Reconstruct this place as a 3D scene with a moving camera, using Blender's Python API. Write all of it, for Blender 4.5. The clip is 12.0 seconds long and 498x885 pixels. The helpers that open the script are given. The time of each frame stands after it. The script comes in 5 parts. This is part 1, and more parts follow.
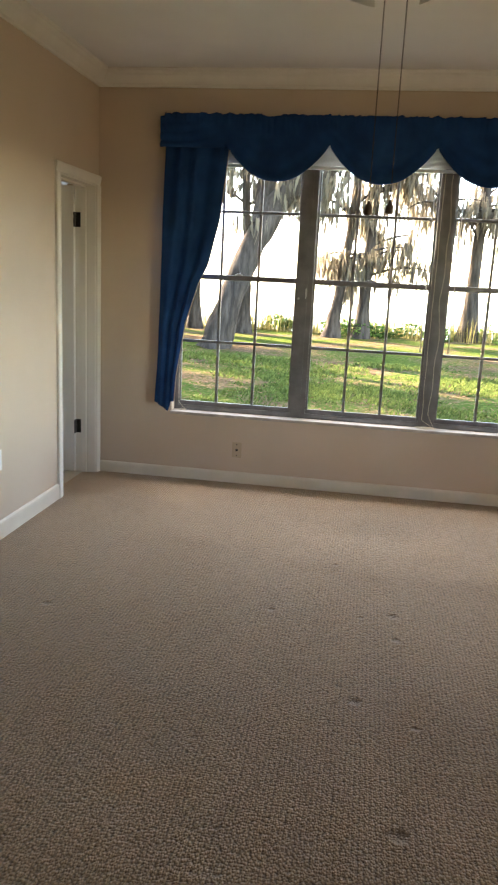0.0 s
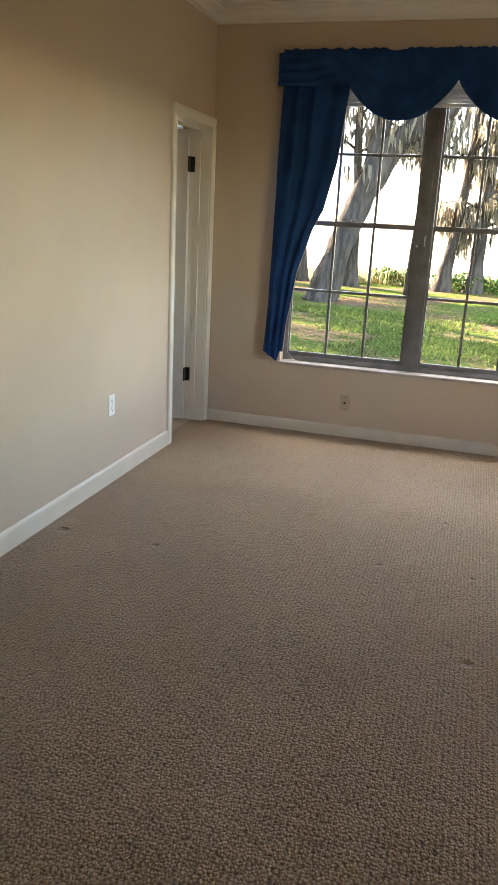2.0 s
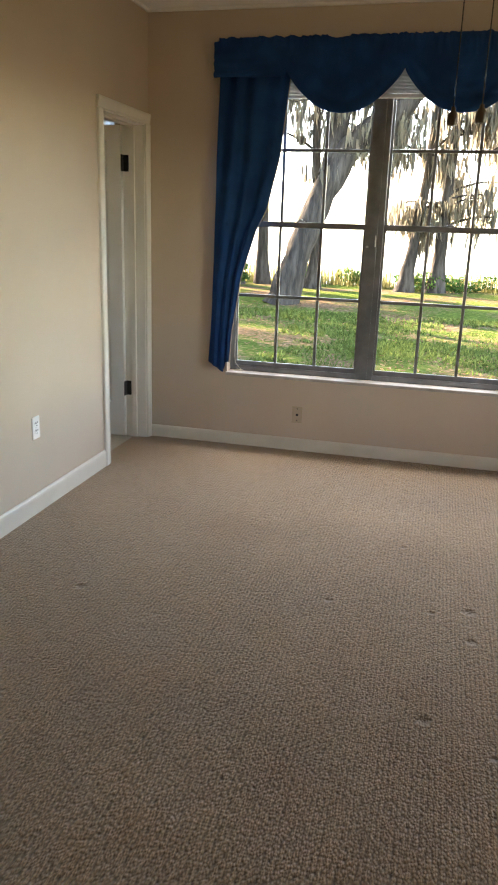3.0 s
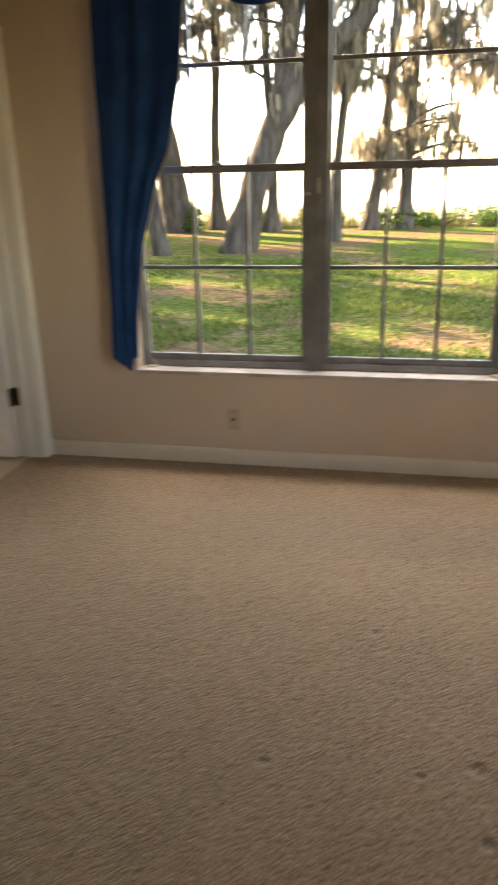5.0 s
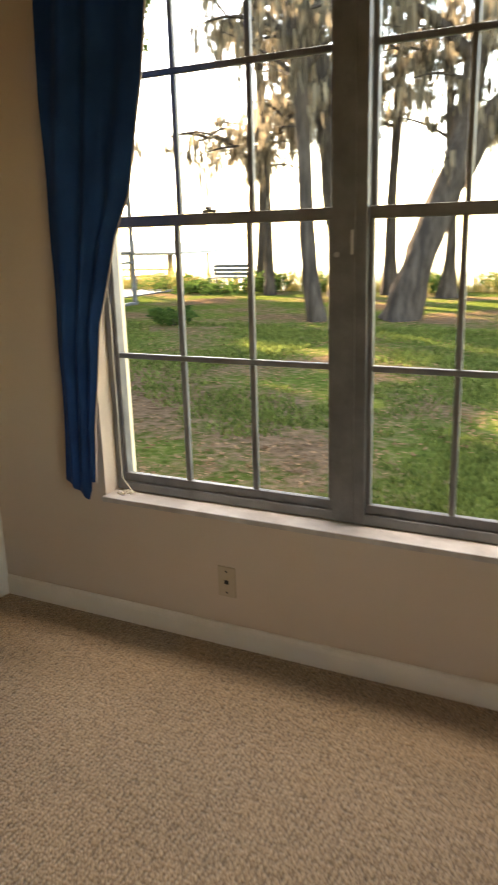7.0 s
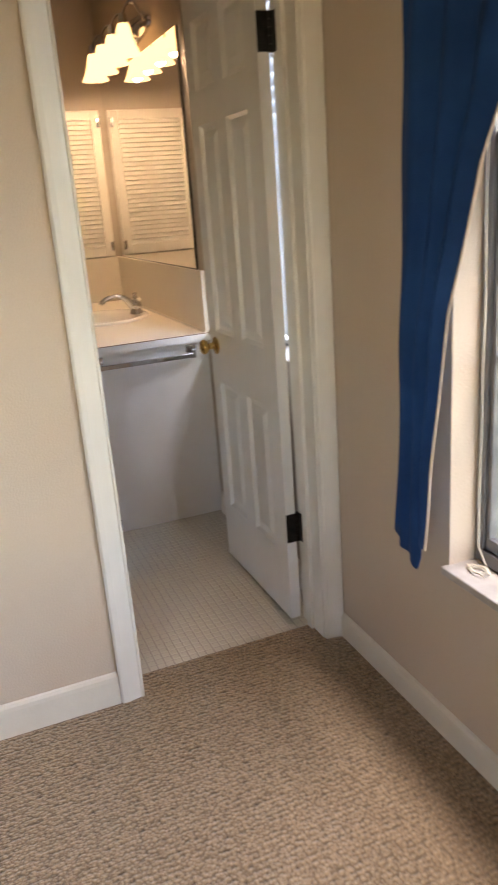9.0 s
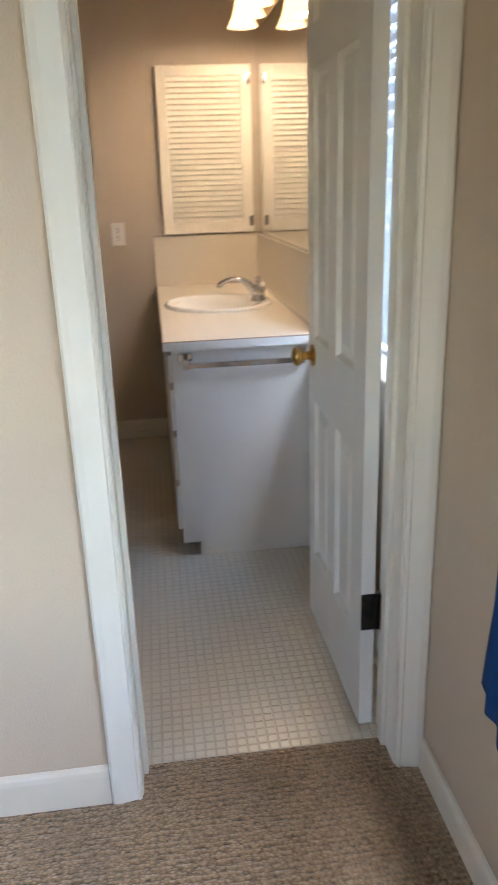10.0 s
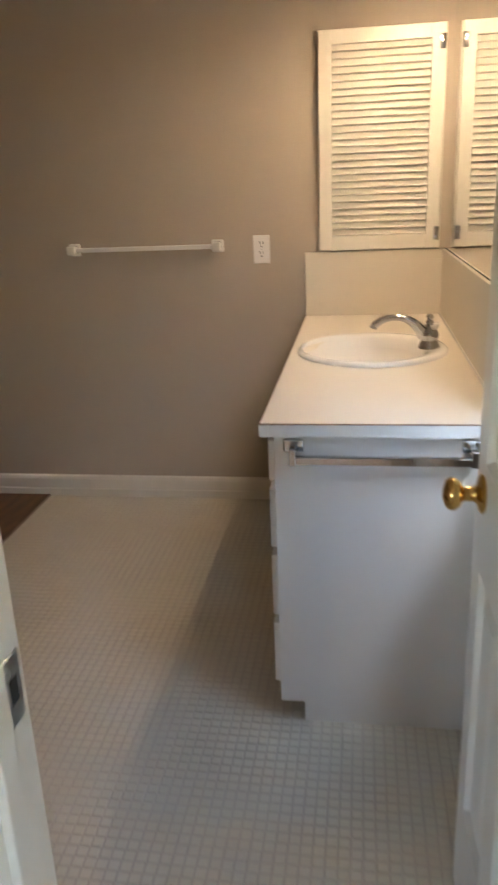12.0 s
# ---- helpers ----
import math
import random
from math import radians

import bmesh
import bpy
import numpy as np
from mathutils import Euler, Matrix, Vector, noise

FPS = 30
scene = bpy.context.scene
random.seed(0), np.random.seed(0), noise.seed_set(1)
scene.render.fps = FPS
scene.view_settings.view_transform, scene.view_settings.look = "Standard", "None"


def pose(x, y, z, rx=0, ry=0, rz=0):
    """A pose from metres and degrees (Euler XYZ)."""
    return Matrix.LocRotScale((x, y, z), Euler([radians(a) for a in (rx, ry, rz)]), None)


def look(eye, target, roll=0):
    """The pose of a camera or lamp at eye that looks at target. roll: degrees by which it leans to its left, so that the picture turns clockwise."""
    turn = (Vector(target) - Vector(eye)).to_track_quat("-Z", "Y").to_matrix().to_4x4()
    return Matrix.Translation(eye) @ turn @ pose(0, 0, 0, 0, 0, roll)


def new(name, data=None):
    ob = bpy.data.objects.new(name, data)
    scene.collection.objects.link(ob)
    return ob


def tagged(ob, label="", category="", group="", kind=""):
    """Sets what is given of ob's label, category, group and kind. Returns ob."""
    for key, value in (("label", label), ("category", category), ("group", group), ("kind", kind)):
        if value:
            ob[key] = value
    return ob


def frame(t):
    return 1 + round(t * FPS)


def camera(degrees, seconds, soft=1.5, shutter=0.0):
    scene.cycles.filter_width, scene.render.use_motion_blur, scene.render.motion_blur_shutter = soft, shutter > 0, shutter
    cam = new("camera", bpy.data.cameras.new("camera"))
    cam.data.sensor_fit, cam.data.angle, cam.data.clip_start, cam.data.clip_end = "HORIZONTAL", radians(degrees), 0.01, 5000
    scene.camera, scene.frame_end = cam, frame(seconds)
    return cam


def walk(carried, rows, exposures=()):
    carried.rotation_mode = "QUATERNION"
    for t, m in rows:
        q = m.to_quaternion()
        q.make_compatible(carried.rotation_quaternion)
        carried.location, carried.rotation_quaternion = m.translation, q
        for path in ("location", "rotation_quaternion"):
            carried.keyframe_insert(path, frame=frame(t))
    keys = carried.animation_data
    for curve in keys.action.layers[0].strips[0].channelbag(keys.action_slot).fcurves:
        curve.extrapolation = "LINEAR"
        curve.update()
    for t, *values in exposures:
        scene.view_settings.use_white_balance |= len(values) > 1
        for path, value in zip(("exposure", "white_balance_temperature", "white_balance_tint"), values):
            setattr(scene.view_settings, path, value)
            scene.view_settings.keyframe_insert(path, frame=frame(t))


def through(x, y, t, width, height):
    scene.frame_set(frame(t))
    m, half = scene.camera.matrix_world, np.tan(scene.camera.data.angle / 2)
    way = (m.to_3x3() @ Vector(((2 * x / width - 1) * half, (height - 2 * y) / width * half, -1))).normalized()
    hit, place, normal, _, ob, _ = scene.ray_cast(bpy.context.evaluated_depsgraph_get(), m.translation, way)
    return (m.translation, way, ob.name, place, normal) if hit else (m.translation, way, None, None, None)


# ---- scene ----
cam = camera(37.1, 12.0, shutter=0.5)
PATH = [
    (0, (1.923, -5.191, 1.502), (1.633, -3.263, 1.059), 2.8),
    (0.5, (1.909, -5.186, 1.514), (1.552, -3.28, 1.024), 3.2),
    (1, (1.899, -5.177, 1.491), (1.484, -3.291, 0.972), 3.0),
    (1.5, (1.875, -5.175, 1.474), (1.384, -3.317, 0.922), 3.1),
    (2, (1.856, -5.151, 1.462), (1.321, -3.311, 0.889), 2.9),
    (2.5, (1.892, -5.054, 1.467), (1.404, -3.201, 0.895), 2.5),
    (3, (1.912, -4.771, 1.457), (1.45, -2.908, 0.895), 1.9),
    (3.2, (1.918, -4.702, 1.448), (1.472, -2.836, 0.884), 1.8),
    (4.8, (1.88, -3.693, 1.485), (1.358, -1.908, 0.75), -2.9),
    (5, (1.903, -3.555, 1.485), (1.507, -1.725, 0.783), -1.5),
    (5.5, (2.081, -3.136, 1.445), (1.825, -1.285, 0.732), 1.7),
    (6, (2.181, -2.808, 1.468), (1.724, -0.99, 0.77), 0.7),
    (6.5, (2.192, -2.437, 1.455), (1.573, -0.628, 0.868), -0.8),
    (6.7, (2.214, -2.284, 1.433), (1.499, -0.501, 0.876), -1.2),
    (8.3, (2.044, -1.34, 1.382), (0.496, -0.206, 0.816), -4.2),
    (8.5, (2.019, -1.22, 1.368), (0.372, -0.238, 0.802), -4.6),
    (9, (1.901, -1.024, 1.39), (0.13, -0.335, 0.766), -4.3),
    (9.5, (1.645, -0.811, 1.357), (-0.192, -0.332, 0.727), -3.1),
    (10, (1.413, -0.573, 1.36), (-0.462, -0.347, 0.702), -1.9),
    (10.5, (1.234, -0.384, 1.338), (-0.616, -0.5, 0.587), -4.2),
    (11, (0.994, -0.344, 1.326), (-0.87, -0.455, 0.61), -3.2),
    (11.5, (0.732, -0.35, 1.353), (-1.144, -0.464, 0.669), -0.8),
    (12, (0.48, -0.324, 1.359), (-1.392, -0.618, 0.72), -2.4),
]
walk(cam, [(t, look(eye, target, roll)) for t, eye, target, roll in PATH], exposures=[(0.0, 4.75, 7000.0, 13.0), (3.2, 4.75, 7000.0, 13.0), (5.0, 4.45, 8200.0, 17.0), (6.7, 4.2, 8500.0, 14.0), (8.4, 4.4, 9600.0, 34.0), (9.0, 4.8, 7500.0, 22.0), (9.5, 4.95, 6300.0, 15.0), (10.6, 4.95, 6250.0, 15.0), (11.4, 5.0, 6300.0, 14.0), (12.0, 5.0, 6400.0, 13.0)])

# world, sun and exposure
SUN_ELEVATION, SUN_AZIMUTH = 18.0, 303.0  # azimuth clockwise from +y
world = bpy.data.worlds.new("sky")
scene.world = world
world.use_nodes = True
wn = world.node_tree.nodes
sky = wn.new("ShaderNodeTexSky")
sky.sky_type, sky.sun_disc = "NISHITA", False
sky.sun_elevation, sky.sun_rotation = radians(SUN_ELEVATION), radians(SUN_AZIMUTH)
sky.air_density, sky.dust_density = 1.0, 0.4
wn["Background"].inputs["Strength"].default_value = 0.10
world.node_tree.links.new(sky.outputs[0], wn["Background"].inputs["Color"])
sun_data = bpy.data.lights.new("sun", "SUN")
sun_data.energy, sun_data.angle, sun_data.color = 3.0, radians(0.6), (1.0, 0.86, 0.66)
sun = new("sun", sun_data)
_e, _a = radians(SUN_ELEVATION), radians(SUN_AZIMUTH)
sun.matrix_world = look((60 * math.sin(_a), 60 * math.cos(_a), 30), (60 * math.sin(_a) - math.sin(_a) * math.cos(_e), 60 * math.cos(_a) - math.cos(_a) * math.cos(_e), 30 - math.sin(_e)))


# added area lamp outside above the wide window, standing in for the open sky
sky_data = bpy.data.lights.new("window_sky_fill", "AREA")
sky_data.shape, sky_data.size, sky_data.size_y = "RECTANGLE", 3.0, 1.0
sky_data.energy, sky_data.color = 13.5, (0.96, 0.97, 1.0)
window_light = new("window_sky_fill", sky_data)
window_light.matrix_world = look((1.92, 0.75, 3.3), (1.92, -2.5, 0.5))
# added warm fill lamp in the opening of the bedroom's unseen side window
side_data = bpy.data.lights.new("side_window_fill", "AREA")
side_data.shape, side_data.size, side_data.size_y = "RECTANGLE", 1.4, 1.1
side_data.energy, side_data.color = 0.5, (1.0, 0.76, 0.46)
side = new("side_window_fill", side_data)
side.matrix_world = look((4.12, -3.1, 1.55), (0.0, -2.6, 2.7))
# daylight in the opening of the bathroom window, behind its blind
bath_data = bpy.data.lights.new("bath_window_daylight", "AREA")
bath_data.shape, bath_data.size, bath_data.size_y = "RECTANGLE", 0.8, 1.3
bath_data.energy, bath_data.color = 1.1, (0.58, 0.78, 1.0)
bath_light = new("bath_window_daylight", bath_data)
bath_light.matrix_world = look((-0.68, 0.185, 1.58), (-0.68, -1.0, 1.58))
# the four bulbs of the vanity light, at the mouths of their shades
for k in range(4):
    bulb_data = bpy.data.lights.new("vanity_bulb", "POINT")
    bulb_data.energy, bulb_data.color, bulb_data.shadow_soft_size = 0.29, (1.0, 0.73, 0.45), 0.022
    new("vanity_bulb", bulb_data).location = (-2.26 + 0.22 * k, -0.097, 2.03)


# ---- materials ----
def material(name, colours, scale=8.0, rough=0.5, metal=0.0, bump=0.0, bump_scale=60.0, stretch=(1, 1, 1), fine=0.15, rough_var=0.08, spec=0.5, per_piece=0.0, bump_depth=0.004):
    """Painted or plain surface: two colours mixed by broad and fine noise, roughness that varies, and fine relief."""
    m = bpy.data.materials.new(name)
    m.use_nodes = True
    nt = m.node_tree
    b = nt.nodes["Principled BSDF"]
    co = nt.nodes.new("ShaderNodeTexCoord")
    mp = nt.nodes.new("ShaderNodeMapping")
    mp.inputs["Scale"].default_value = stretch
    nt.links.new(co.outputs["Object"], mp.inputs["Vector"])
    n1 = nt.nodes.new("ShaderNodeTexNoise")
    n1.inputs["Scale"].default_value, n1.inputs["Detail"].default_value = scale, 5
    n2 = nt.nodes.new("ShaderNodeTexNoise")
    n2.inputs["Scale"].default_value, n2.inputs["Detail"].default_value = bump_scale, 3
    for n in (n1, n2):
        nt.links.new(mp.outputs[0], n.inputs["Vector"])
    add = nt.nodes.new("ShaderNodeMath")
    add.operation = "MULTIPLY_ADD"
    add.inputs[1].default_value = fine
    mid = nt.nodes.new("ShaderNodeMath")
    mid.operation = "SUBTRACT"
    mid.inputs[1].default_value = 0.5
    nt.links.new(n2.outputs["Fac"], mid.inputs[0])
    nt.links.new(mid.outputs[0], add.inputs[0])
    nt.links.new(n1.outputs["Fac"], add.inputs[2])
    last = add.outputs[0]
    if per_piece:
        oi = nt.nodes.new("ShaderNodeObjectInfo")
        geo = nt.nodes.new("ShaderNodeNewGeometry")
        s = nt.nodes.new("ShaderNodeMath")
        s.operation = "ADD"
        nt.links.new(oi.outputs["Random"], s.inputs[0])
        nt.links.new(geo.outputs["Random Per Island"], s.inputs[1])
        a2 = nt.nodes.new("ShaderNodeMath")
        a2.operation = "MULTIPLY_ADD"
        a2.inputs[1].default_value = per_piece
        nt.links.new(s.outputs[0], a2.inputs[0])
        nt.links.new(last, a2.inputs[2])
        last = a2.outputs[0]
    ramp = nt.nodes.new("ShaderNodeValToRGB")
    ramp.color_ramp.elements[0].position, ramp.color_ramp.elements[1].position = 0.35, 0.75 + per_piece
    ramp.color_ramp.elements[0].color = (*colours[0], 1)
    ramp.color_ramp.elements[1].color = (*colours[1], 1)
    nt.links.new(last, ramp.inputs[0])
    nt.links.new(ramp.outputs[0], b.inputs["Base Color"])
    rr = nt.nodes.new("ShaderNodeMapRange")
    rr.inputs["To Min"].default_value, rr.inputs["To Max"].default_value = max(rough - rough_var, 0.02), min(rough + rough_var, 1)
    nt.links.new(n1.outputs["Fac"], rr.inputs["Value"])
    nt.links.new(rr.outputs[0], b.inputs["Roughness"])
    b.inputs["Metallic"].default_value = metal
    b.inputs["Specular IOR Level"].default_value = spec
    if bump:
        bp = nt.nodes.new("ShaderNodeBump")
        bp.inputs["Strength"].default_value, bp.inputs["Distance"].default_value = bump, bump_depth
        nt.links.new(n2.outputs["Fac"], bp.inputs["Height"])
        nt.links.new(bp.outputs[0], b.inputs["Normal"])
    return m


def glass_material(name, tint=(1, 1, 1), gloss=0.03, haze=0.0):
    m = bpy.data.materials.new(name)
    m.use_nodes = True
    nt = m.node_tree
    out = nt.nodes["Material Output"]
    nt.nodes.remove(nt.nodes["Principled BSDF"])
    tr = nt.nodes.new("ShaderNodeBsdfTransparent")
    tr.inputs[0].default_value = (*tint, 1)
    gl = nt.nodes.new("ShaderNodeBsdfGlossy")
    gl.inputs["Roughness"].default_value = gloss
    lw = nt.nodes.new("ShaderNodeLayerWeight")
    lw.inputs[0].default_value = 0.5
    fr = nt.nodes.new("ShaderNodeMath")
    fr.operation = "POWER"
    fr.inputs[1].default_value = 5.0
    nt.links.new(lw.outputs["Facing"], fr.inputs[0])
    mix = nt.nodes.new("ShaderNodeMixShader")
    nt.links.new(fr.outputs[0], mix.inputs[0])
    nt.links.new(tr.outputs[0], mix.inputs[1])
    nt.links.new(gl.outputs[0], mix.inputs[2])
    nt.links.new(mix.outputs[0], out.inputs[0])
    return m


def carpet_material():
    """Looped cut-berber carpet: tight rows of loops with shade painted between them, mottled yarn, worn lanes,
    furniture dents painted dark.
    """
    m = bpy.data.materials.new("berber_carpet")
    m.use_nodes = True
    nt = m.node_tree
    b = nt.nodes["Principled BSDF"]
    co = nt.nodes.new("ShaderNodeTexCoord")
    vo = nt.nodes.new("ShaderNodeTexVoronoi")
    vo.inputs["Scale"].default_value = 150
    vo.inputs["Randomness"].default_value = 0.75
    mp = nt.nodes.new("ShaderNodeMapping")
    mp.inputs["Scale"].default_value = (1.0, 0.62, 1.0)
    mp.inputs["Rotation"].default_value = (0, 0, radians(0))
    nt.links.new(co.outputs["Object"], mp.inputs["Vector"])
    nt.links.new(mp.outputs[0], vo.inputs["Vector"])
    n1 = nt.nodes.new("ShaderNodeTexNoise")
    n1.inputs["Scale"].default_value, n1.inputs["Detail"].default_value = 1.6, 4
    n2 = nt.nodes.new("ShaderNodeTexNoise")
    n2.inputs["Scale"].default_value, n2.inputs["Detail"].default_value = 55, 4
    wv = nt.nodes.new("ShaderNodeTexWave")
    wv.wave_type, wv.bands_direction = "BANDS", "X"
    wv.inputs["Scale"].default_value, wv.inputs["Distortion"].default_value = 20.0, 2.5
    wv.inputs["Detail Scale"].default_value = 6.0
    for n in (n1, n2, wv):
        nt.links.new(co.outputs["Object"], n.inputs["Vector"])

    def op(kind, a, c, d=None):
        k = nt.nodes.new("ShaderNodeMath")
        k.operation = kind
        for i, v in enumerate((a, c, d)):
            if v is None:
                continue
            if isinstance(v, (int, float)):
                k.inputs[i].default_value = v
            else:
                nt.links.new(v, k.inputs[i])
        return k.outputs[0]

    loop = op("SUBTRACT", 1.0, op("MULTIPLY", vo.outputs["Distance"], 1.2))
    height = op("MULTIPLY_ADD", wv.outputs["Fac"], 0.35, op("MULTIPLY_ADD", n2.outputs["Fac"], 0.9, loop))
    dents = None
    for x, y, r in DENTS:
        d = nt.nodes.new("ShaderNodeVectorMath")
        d.operation = "DISTANCE"
        d.inputs[1].default_value = (x, y, 0.0)
        nt.links.new(co.outputs["Object"], d.inputs[0])
        f = nt.nodes.new("ShaderNodeMapRange")
        f.interpolation_type = "SMOOTHSTEP"
        f.inputs["From Min"].default_value, f.inputs["From Max"].default_value = r * 0.25, r * 1.0
        f.inputs["To Min"].default_value, f.inputs["To Max"].default_value = 1.0, 0.0
        nt.links.new(op("MULTIPLY_ADD", n2.outputs["Fac"], 0.02, op("SUBTRACT", d.outputs["Value"], 0.01)), f.inputs["Value"])
        dents = f.outputs[0] if dents is None else op("MAXIMUM", dents, f.outputs[0])
    # relief height also drives the colour, painting shade into the gaps between loops
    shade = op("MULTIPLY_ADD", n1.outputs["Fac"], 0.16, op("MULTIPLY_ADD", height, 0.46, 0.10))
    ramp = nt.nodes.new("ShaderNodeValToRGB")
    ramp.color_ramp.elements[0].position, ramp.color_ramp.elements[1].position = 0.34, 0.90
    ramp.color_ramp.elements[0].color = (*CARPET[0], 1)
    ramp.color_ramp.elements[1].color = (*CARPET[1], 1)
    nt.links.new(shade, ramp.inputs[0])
    # the hollows' shade is mixed into the colour here, on top of the bump
    mix = nt.nodes.new("ShaderNodeMix")
    mix.data_type = "RGBA"
    nt.links.new(op("MULTIPLY", dents, 0.6), mix.inputs[0])
    nt.links.new(ramp.outputs[0], mix.inputs[6])
    mix.inputs[7].default_value = (0.05, 0.034, 0.024, 1)
    nt.links.new(mix.outputs[2], b.inputs["Base Color"])
    b.inputs["Roughness"].default_value = 0.7
    b.inputs["Specular IOR Level"].default_value = 0.2
    b.inputs["Sheen Weight"].default_value = 0.5
    b.inputs["Sheen Tint"].default_value = (1.0, 0.88, 0.72, 1)
    b.inputs["Sheen Roughness"].default_value = 0.5
    bp = nt.nodes.new("ShaderNodeBump")
    bp.inputs["Strength"].default_value, bp.inputs["Distance"].default_value = 1.0, 0.007
    nt.links.new(op("MULTIPLY_ADD", dents, -3.0, height), bp.inputs["Height"])
    nt.links.new(bp.outputs[0], b.inputs["Normal"])
    return m


def lawn_material():
    m = bpy.data.materials.new("lawn")
    m.use_nodes = True
    nt = m.node_tree
    b = nt.nodes["Principled BSDF"]
    co = nt.nodes.new("ShaderNodeTexCoord")
    big = nt.nodes.new("ShaderNodeTexNoise")
    big.inputs["Scale"].default_value, big.inputs["Detail"].default_value = 0.55, 6
    fine = nt.nodes.new("ShaderNodeTexNoise")
    fine.inputs["Scale"].default_value, fine.inputs["Detail"].default_value = 14, 6
    for n in (big, fine):
        nt.links.new(co.outputs["Object"], n.inputs["Vector"])
    r1 = nt.nodes.new("ShaderNodeValToRGB")
    r1.color_ramp.elements[0].color, r1.color_ramp.elements[1].color = (0.048, 0.064, 0.014, 1), (0.120, 0.150, 0.034, 1)
    r1.color_ramp.elements[0].position, r1.color_ramp.elements[1].position = 0.3, 0.7
    nt.links.new(fine.outputs["Fac"], r1.inputs[0])
    r2 = nt.nodes.new("ShaderNodeValToRGB")
    r2.color_ramp.elements[0].color, r2.color_ramp.elements[1].color = (0.085, 0.050, 0.028, 1), (0.21, 0.135, 0.082, 1)
    r2.color_ramp.elements[0].position, r2.color_ramp.elements[1].position = 0.3, 0.7
    nt.links.new(fine.outputs["Fac"], r2.inputs[0])
    s = nt.nodes.new("ShaderNodeMath")
    s.operation = "MULTIPLY_ADD"
    s.inputs[1].default_value = 0.5
    nt.links.new(fine.outputs["Fac"], s.inputs[0])
    nt.links.new(big.outputs["Fac"], s.inputs[2])
    r3 = nt.nodes.new("ShaderNodeValToRGB")
    r3.color_ramp.elements[0].position, r3.color_ramp.elements[1].position = 0.69, 0.86
    # leaf litter near the porch
    far = nt.nodes.new("ShaderNodeVectorMath")
    far.operation = "DISTANCE"
    far.inputs[1].default_value = (-2.6, 3.4, 0.0)
    nt.links.new(co.outputs["Object"], far.inputs[0])
    litter = nt.nodes.new("ShaderNodeMapRange")
    litter.interpolation_type = "SMOOTHSTEP"
    litter.inputs["From Min"].default_value, litter.inputs["From Max"].default_value = 0.8, 4.0
    litter.inputs["To Min"].default_value, litter.inputs["To Max"].default_value = 0.11, 0.0
    nt.links.new(far.outputs["Value"], litter.inputs["Value"])
    s2 = nt.nodes.new("ShaderNodeMath")
    s2.operation = "ADD"
    nt.links.new(s.outputs[0], s2.inputs[0])
    nt.links.new(litter.outputs[0], s2.inputs[1])
    nt.links.new(s2.outputs[0], r3.inputs[0])
    mix = nt.nodes.new("ShaderNodeMix")
    mix.data_type = "RGBA"
    nt.links.new(r3.outputs[0], mix.inputs[0])
    nt.links.new(r1.outputs[0], mix.inputs[6])
    nt.links.new(r2.outputs[0], mix.inputs[7])
    nt.links.new(mix.outputs[2], b.inputs["Base Color"])
    b.inputs["Roughness"].default_value = 1.0
    b.inputs["Specular IOR Level"].default_value = 0.0
    bp = nt.nodes.new("ShaderNodeBump")
    bp.inputs["Strength"].default_value, bp.inputs["Distance"].default_value = 1.0, 0.05
    nt.links.new(fine.outputs["Fac"], bp.inputs["Height"])
    nt.links.new(bp.outputs[0], b.inputs["Normal"])
    return m


def leaf_material(name, dark, light, through=0.45):
    """Thin leaves or moss: diffuse and translucent, varying clump by clump."""
    m = bpy.data.materials.new(name)
    m.use_nodes = True
    nt = m.node_tree
    out = nt.nodes["Material Output"]
    nt.nodes.remove(nt.nodes["Principled BSDF"])
    geo = nt.nodes.new("ShaderNodeNewGeometry")
    ramp = nt.nodes.new("ShaderNodeValToRGB")
    ramp.color_ramp.elements[0].color, ramp.color_ramp.elements[1].color = (*dark, 1), (*light, 1)
    nt.links.new(geo.outputs["Random Per Island"], ramp.inputs[0])
    df = nt.nodes.new("ShaderNodeBsdfDiffuse")
    tl = nt.nodes.new("ShaderNodeBsdfTranslucent")
    mix = nt.nodes.new("ShaderNodeMixShader")
    mix.inputs[0].default_value = through
    nt.links.new(ramp.outputs[0], df.inputs[0])
    nt.links.new(ramp.outputs[0], tl.inputs[0])
    nt.links.new(df.outputs[0], mix.inputs[1])
    nt.links.new(tl.outputs[0], mix.inputs[2])
    nt.links.new(mix.outputs[0], out.inputs[0])
    return m


def emitter(name, colour, strength):
    m = bpy.data.materials.new(name)
    m.use_nodes = True
    nt = m.node_tree
    nt.nodes.remove(nt.nodes["Principled BSDF"])
    e = nt.nodes.new("ShaderNodeEmission")
    e.inputs[0].default_value, e.inputs[1].default_value = (*colour, 1), strength
    nt.links.new(e.outputs[0], nt.nodes["Material Output"].inputs[0])
    return m


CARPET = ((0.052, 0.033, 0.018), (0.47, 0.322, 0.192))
DENTS = ((0.585, -2.24, 0.03), (0.11, -2.25, 0.04), (1.855, -1.41, 0.022), (2.145, -1.97, 0.035), (2.15, -2.2, 0.03), (1.59, -2.04, 0.022), (2.0, -2.02, 0.02), (1.99, -2.72, 0.03), (2.125, -3.37, 0.035), (2.2, -2.84, 0.02))
M_WALL = material("tan_wall_paint", ((0.535, 0.432, 0.33), (0.595, 0.483, 0.373)), scale=1.5, rough=0.55, bump=0.25, bump_scale=180, fine=0.3, spec=0.35)
